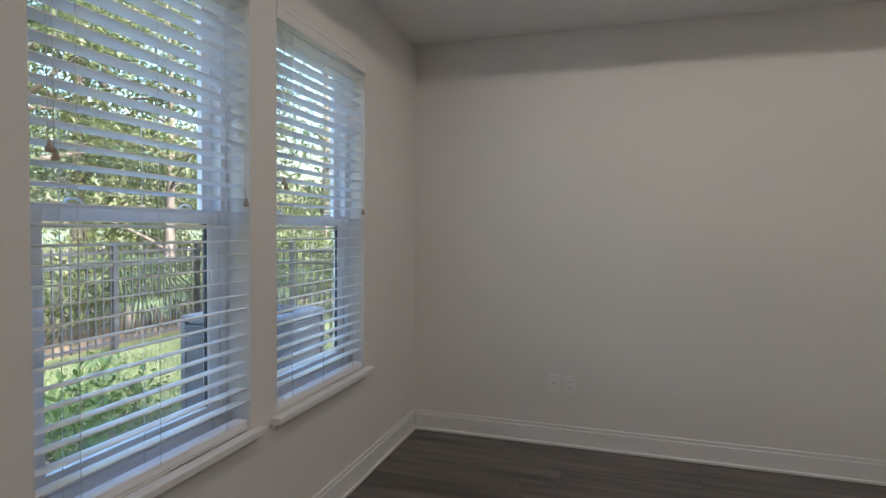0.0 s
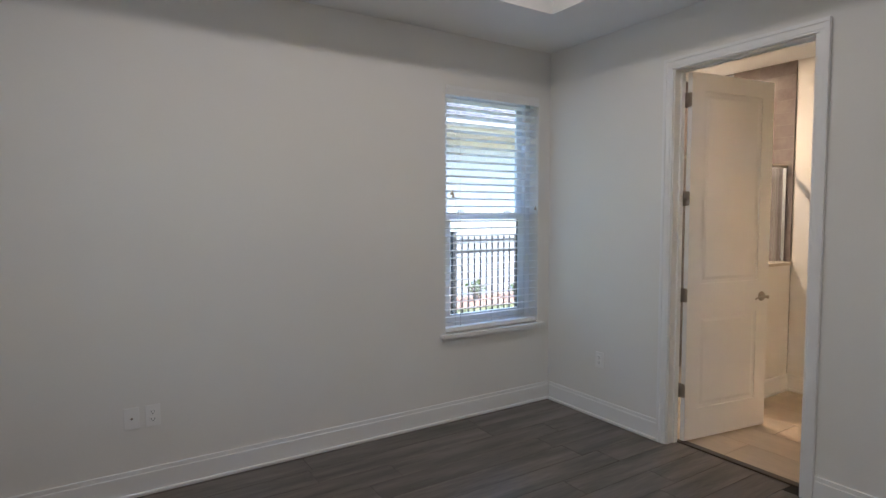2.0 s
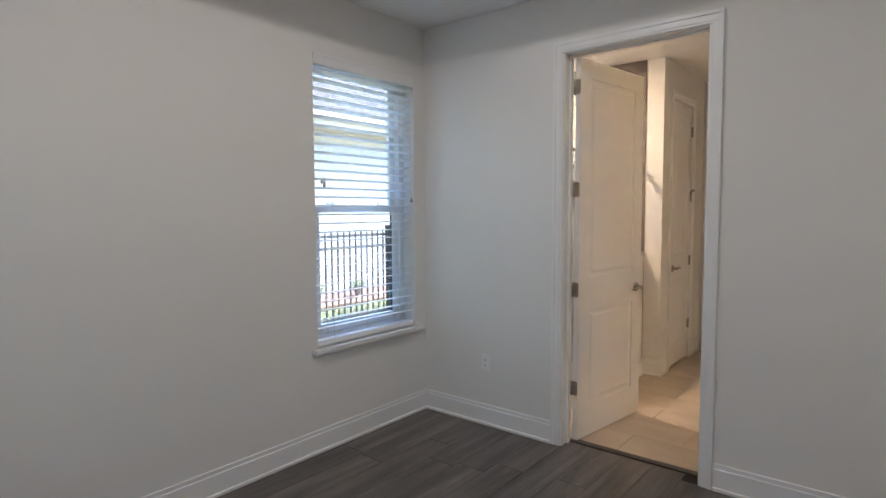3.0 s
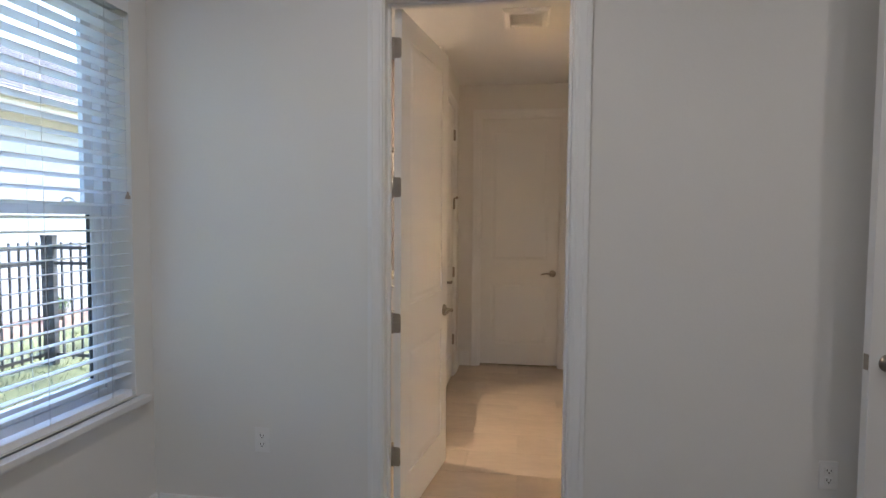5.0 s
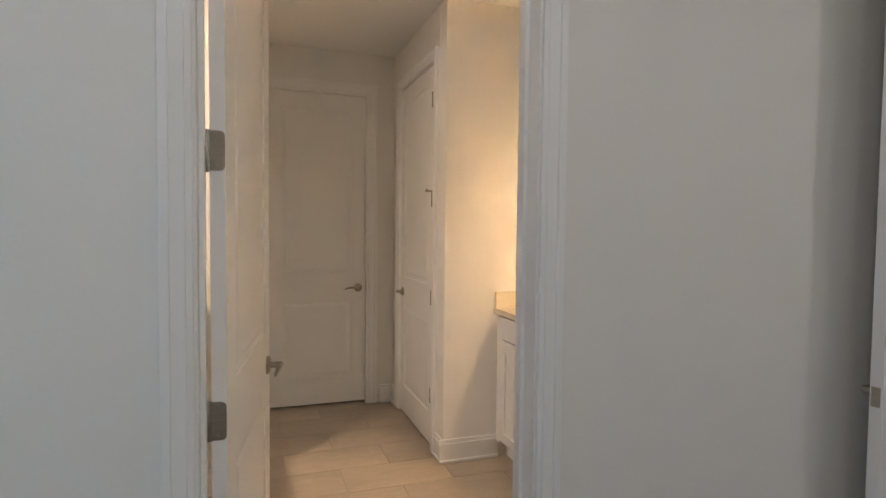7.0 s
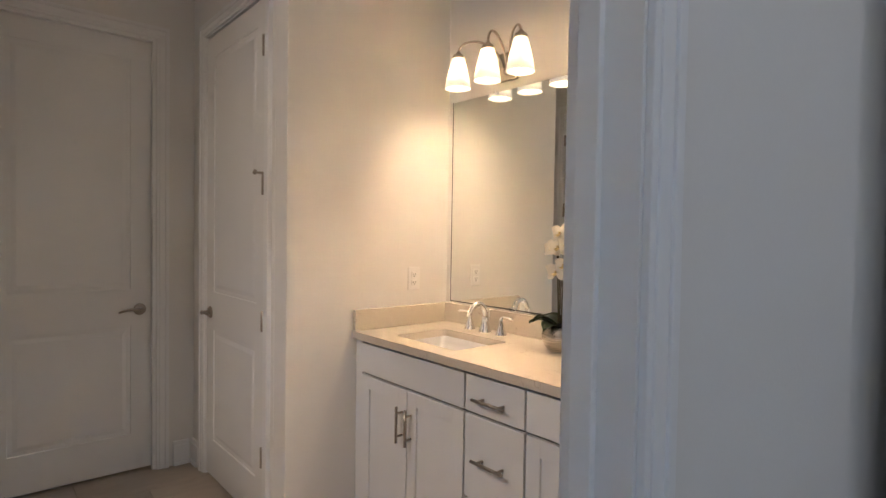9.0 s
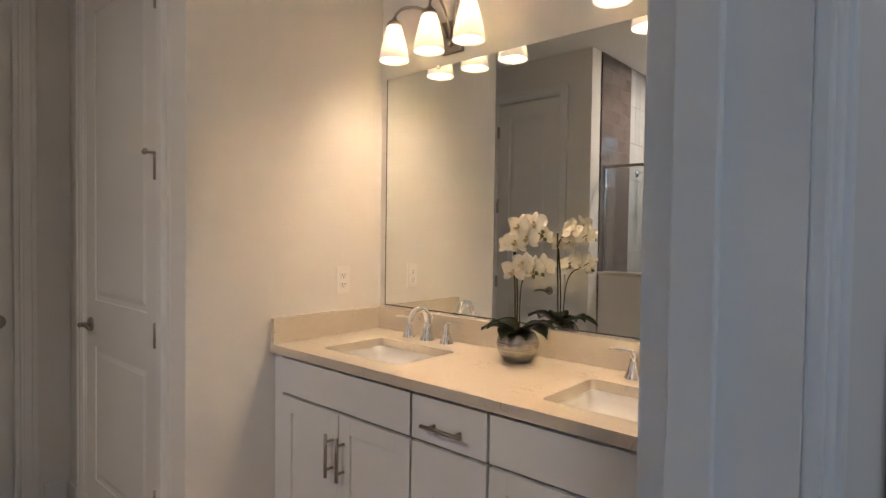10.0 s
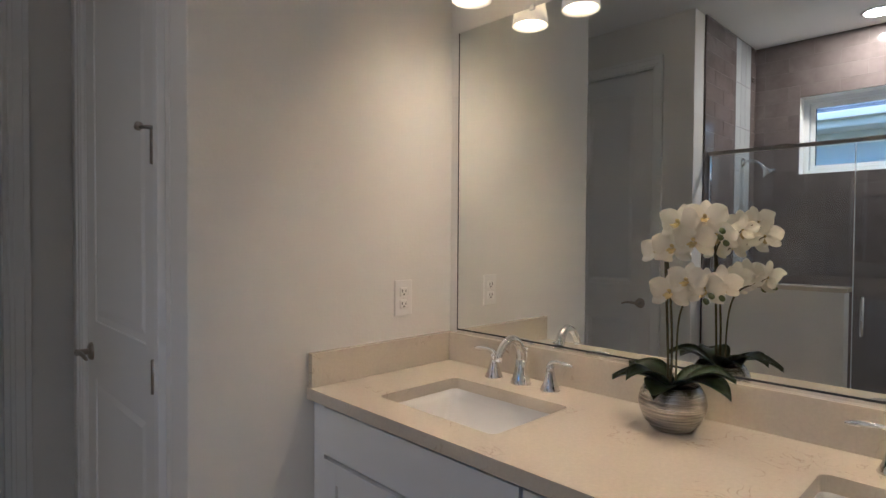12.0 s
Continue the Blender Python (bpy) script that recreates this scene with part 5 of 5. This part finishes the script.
def frond_bm(seed):
    """A fan palm frond: narrow blades spread from the stalk's end."""
    rs = random.Random(seed)
    bm = bmesh.new()
    for k in range(22):
        a = radians(-100 + 200 * k / 21)
        L = 0.55 * (1 - 0.25 * abs(k - 10.5) / 10.5) * rs.uniform(0.9, 1.05)
        d = Vector((math.cos(a), math.sin(a), 0))
        s = Vector((-d.y, d.x, 0)) * 0.016
        o = Vector((0.6, 0, 0.35))
        m_ = o + d * L * 0.55
        e = o + d * L + Vector((0, 0, -0.16 - 0.1 * rs.random()))
        v = [bm.verts.new(o), bm.verts.new(m_ + s), bm.verts.new(e), bm.verts.new(m_ - s)]
        bm.faces.new(v)
    return bm


FROND = mesh_of("frond", frond_bm(3), PALM)
for x, y in ((-5.9, 3.6), (-5.7, 2.9), (-4.6, 4.6)):
    t = thing("palmetto", pose(x, y, GROUND), "low fan palm behind the fence", "palm", "palmettos")
    part("stalk", tube([(0, 0, 0), (0.02, 0, 0.25), (0, 0.02, 0.45)], [0.09, 0.08, 0.05], 8), BARK, t)
    for k in range(11):
        part("frond", FROND, PALM, t, at=pose(0, 0, 0.35 + 0.03 * (k % 3), 0, -35 + 22 * (k % 4), k * 33))

# neighbouring house
hs = thing("neighbour_house", pose(0, 6.0, GROUND - 0.04), "white lap-sided house with grey shingle roof", "house")
part("wall", boxes(((1.0, 0.02, 0), (24, 8.0, 3.28))), SIDING, hs)
BOARD = mesh_of("siding_board", moved(boxes(((0, -0.006, 0), (23, 0.006, 0.165))), pose(1.0, -0.006, 0, 4)), SIDING)
for k in range(20):
    part("siding_board", BOARD, SIDING, hs, at=pose(0, 0, 0.05 + 0.155 * k))
part("soffit", boxes(((0.6, -0.5, 3.26), (24.4, 0.05, 3.29))), FASCIA, hs)
part("frieze", boxes(((1.0, -0.03, 3.06), (24, 0.0, 3.26))), FASCIA, hs)
part("fascia", boxes(((0.6, -0.53, 3.27), (24.4, -0.50, 3.48))), FASCIA, hs)
gut = part("gutter", boxes(((0.6, -0.64, 3.38), (24.4, -0.53, 3.49)), bev=0.012), FASCIA, hs)
part("roof", moved(boxes(((0.4, 0.0, -0.06), (24.6, 5.2, -0.015))), pose(0, -0.56, 3.49, 26)), SHINGLE, hs)
COURSE = mesh_of("shingle_course", moved(boxes(((0.4, 0, -0.006), (24.6, 0.24, 0.006))), pose(0, 0, 0, -2.5)), SHINGLE)
for k in range(25):
    part("shingle_course", COURSE, SHINGLE, hs, at=pose(0, -0.56, 3.49, 26) @ pose(0, 0.2 * k, 0))
part("rear_slope", moved(boxes(((0.4, -5.2, -0.06), (24.6, 0, 0))), pose(0, 8.8, 3.49, -26)), SHINGLE, hs)
part("gable", boxes(((1.0, 0.1, 3.28), (1.1, 8.0, 3.73))), SIDING, hs)


# ---- floor and wall pieces ----
def planks():
    rs = random.Random(11)
    w, L, y, row = 0.178, 1.22, -5.2, 0
    while y < -0.005:
        x = -rs.uniform(0.1, 1.1)
        y1 = min(y + w, -0.0)
        while x < 4.07:
            a, b = max(x, 0.0), min(x + L, 4.045 if (DY0 < (y + y1) / 2 < DY1) else XC0)
            if b - a > 0.02:
                part("plank", piece("plank", a, y, -0.004, b, y1, 0.0, PLANK, "z", 0.0014), PLANK, floor)
            x += L
        y, row = y + w, row + 1


def bath_tiles():
    x, i = 4.095, 0
    while x < 7.3:
        y = -3.2 + (0.3 if i % 2 else 0.0) - 0.6
        while y < 0.0:
            a, b = max(y, -3.195), min(y + 0.6, 0.0)
            if b - a > 0.03:
                part("tile", piece("tile", x + 0.0007, a + 0.0007, -0.003, x + 0.2993, b - 0.0007, 0.0, FLOOR_TILE, "z", 0.0006), FLOOR_TILE, floor_bath)
            y += 0.6
        x, i = x + 0.3, i + 1


def shower_tiles():
    back = solid("shower_back", boxes(((4.20, -0.0108, 0.0), (SW[0], 0.0, 2.75)), ((SW[1], -0.0108, 0.0), (5.80, 0.0, 2.75)),
                                      ((SW[0], -0.0108, 0.0), (SW[1], 0.0, SWZ[0])), ((SW[0], -0.0108, SWZ[1]), (SW[1], 0.0, 2.75))), TILE_GROUT,
                 "glossy grey-brown running-bond wall tiles", "wall")
    side = solid("shower_side_backing", boxes(((5.7892, -0.95, 0.0), (5.80, -0.0108, 2.75))), TILE_GROUT, "glossy grey-brown tiles with a pale vertical accent band", "wall")
    th, tw, g = 0.1015, 0.305, 0.0011
    for r in range(28):
        z0, z1 = r * th, min((r + 1) * th, 2.75)
        if z1 - z0 < 0.02:
            continue
        x = 4.20 - (tw / 2 if r % 2 else 0)
        while x < 5.79:
            a, b = max(x, 4.20), min(x + tw, 5.792)
            spans = [(a, b, z0, z1)]
            if z1 > SWZ[0] and z0 < SWZ[1]:
                c, d = max(a, SW[0]), min(b, SW[1])
                spans = [(a, min(b, SW[0]), z0, z1), (max(a, SW[1]), b, z0, z1), (c, d, z0, SWZ[0]), (c, d, SWZ[1], z1)]
            for s, e, lo, hi in spans:
                if e - s > 0.008 and hi - lo > 0.008:
                    part("tile", piece("tile", s + g, -0.012, lo + g, e - g, -0.006, hi - g, WALL_TILE, "y", 0.0007), WALL_TILE, back)
            x += tw
        y = -0.95 - (tw / 2 if r % 2 else 0)
        while y < -0.012:
            a, b = max(y, -0.95), min(y + tw, -0.012)
            for s, e in ((a, min(b, -0.42)), (max(a, -0.12), b)):
                if e - s > 0.015:
                    part("tile", piece("tile", 5.788, s + g, z0 + g, 5.794, e - g, z1 - g, WALL_TILE, "x", 0.0007), WALL_TILE, side)
            y += tw
    z = 0.0
    while z < 2.74:
        for k in range(3):
            part("accent_tile", piece("accent_tile", 5.788, -0.42 + 0.1 * k + g, z + g, 5.794, -0.32 + 0.1 * k - g, min(z + 0.305, 2.75) - g, ACCENT, "x"), ACCENT, side)
        z += 0.305


planks()
bath_tiles()
shower_tiles()
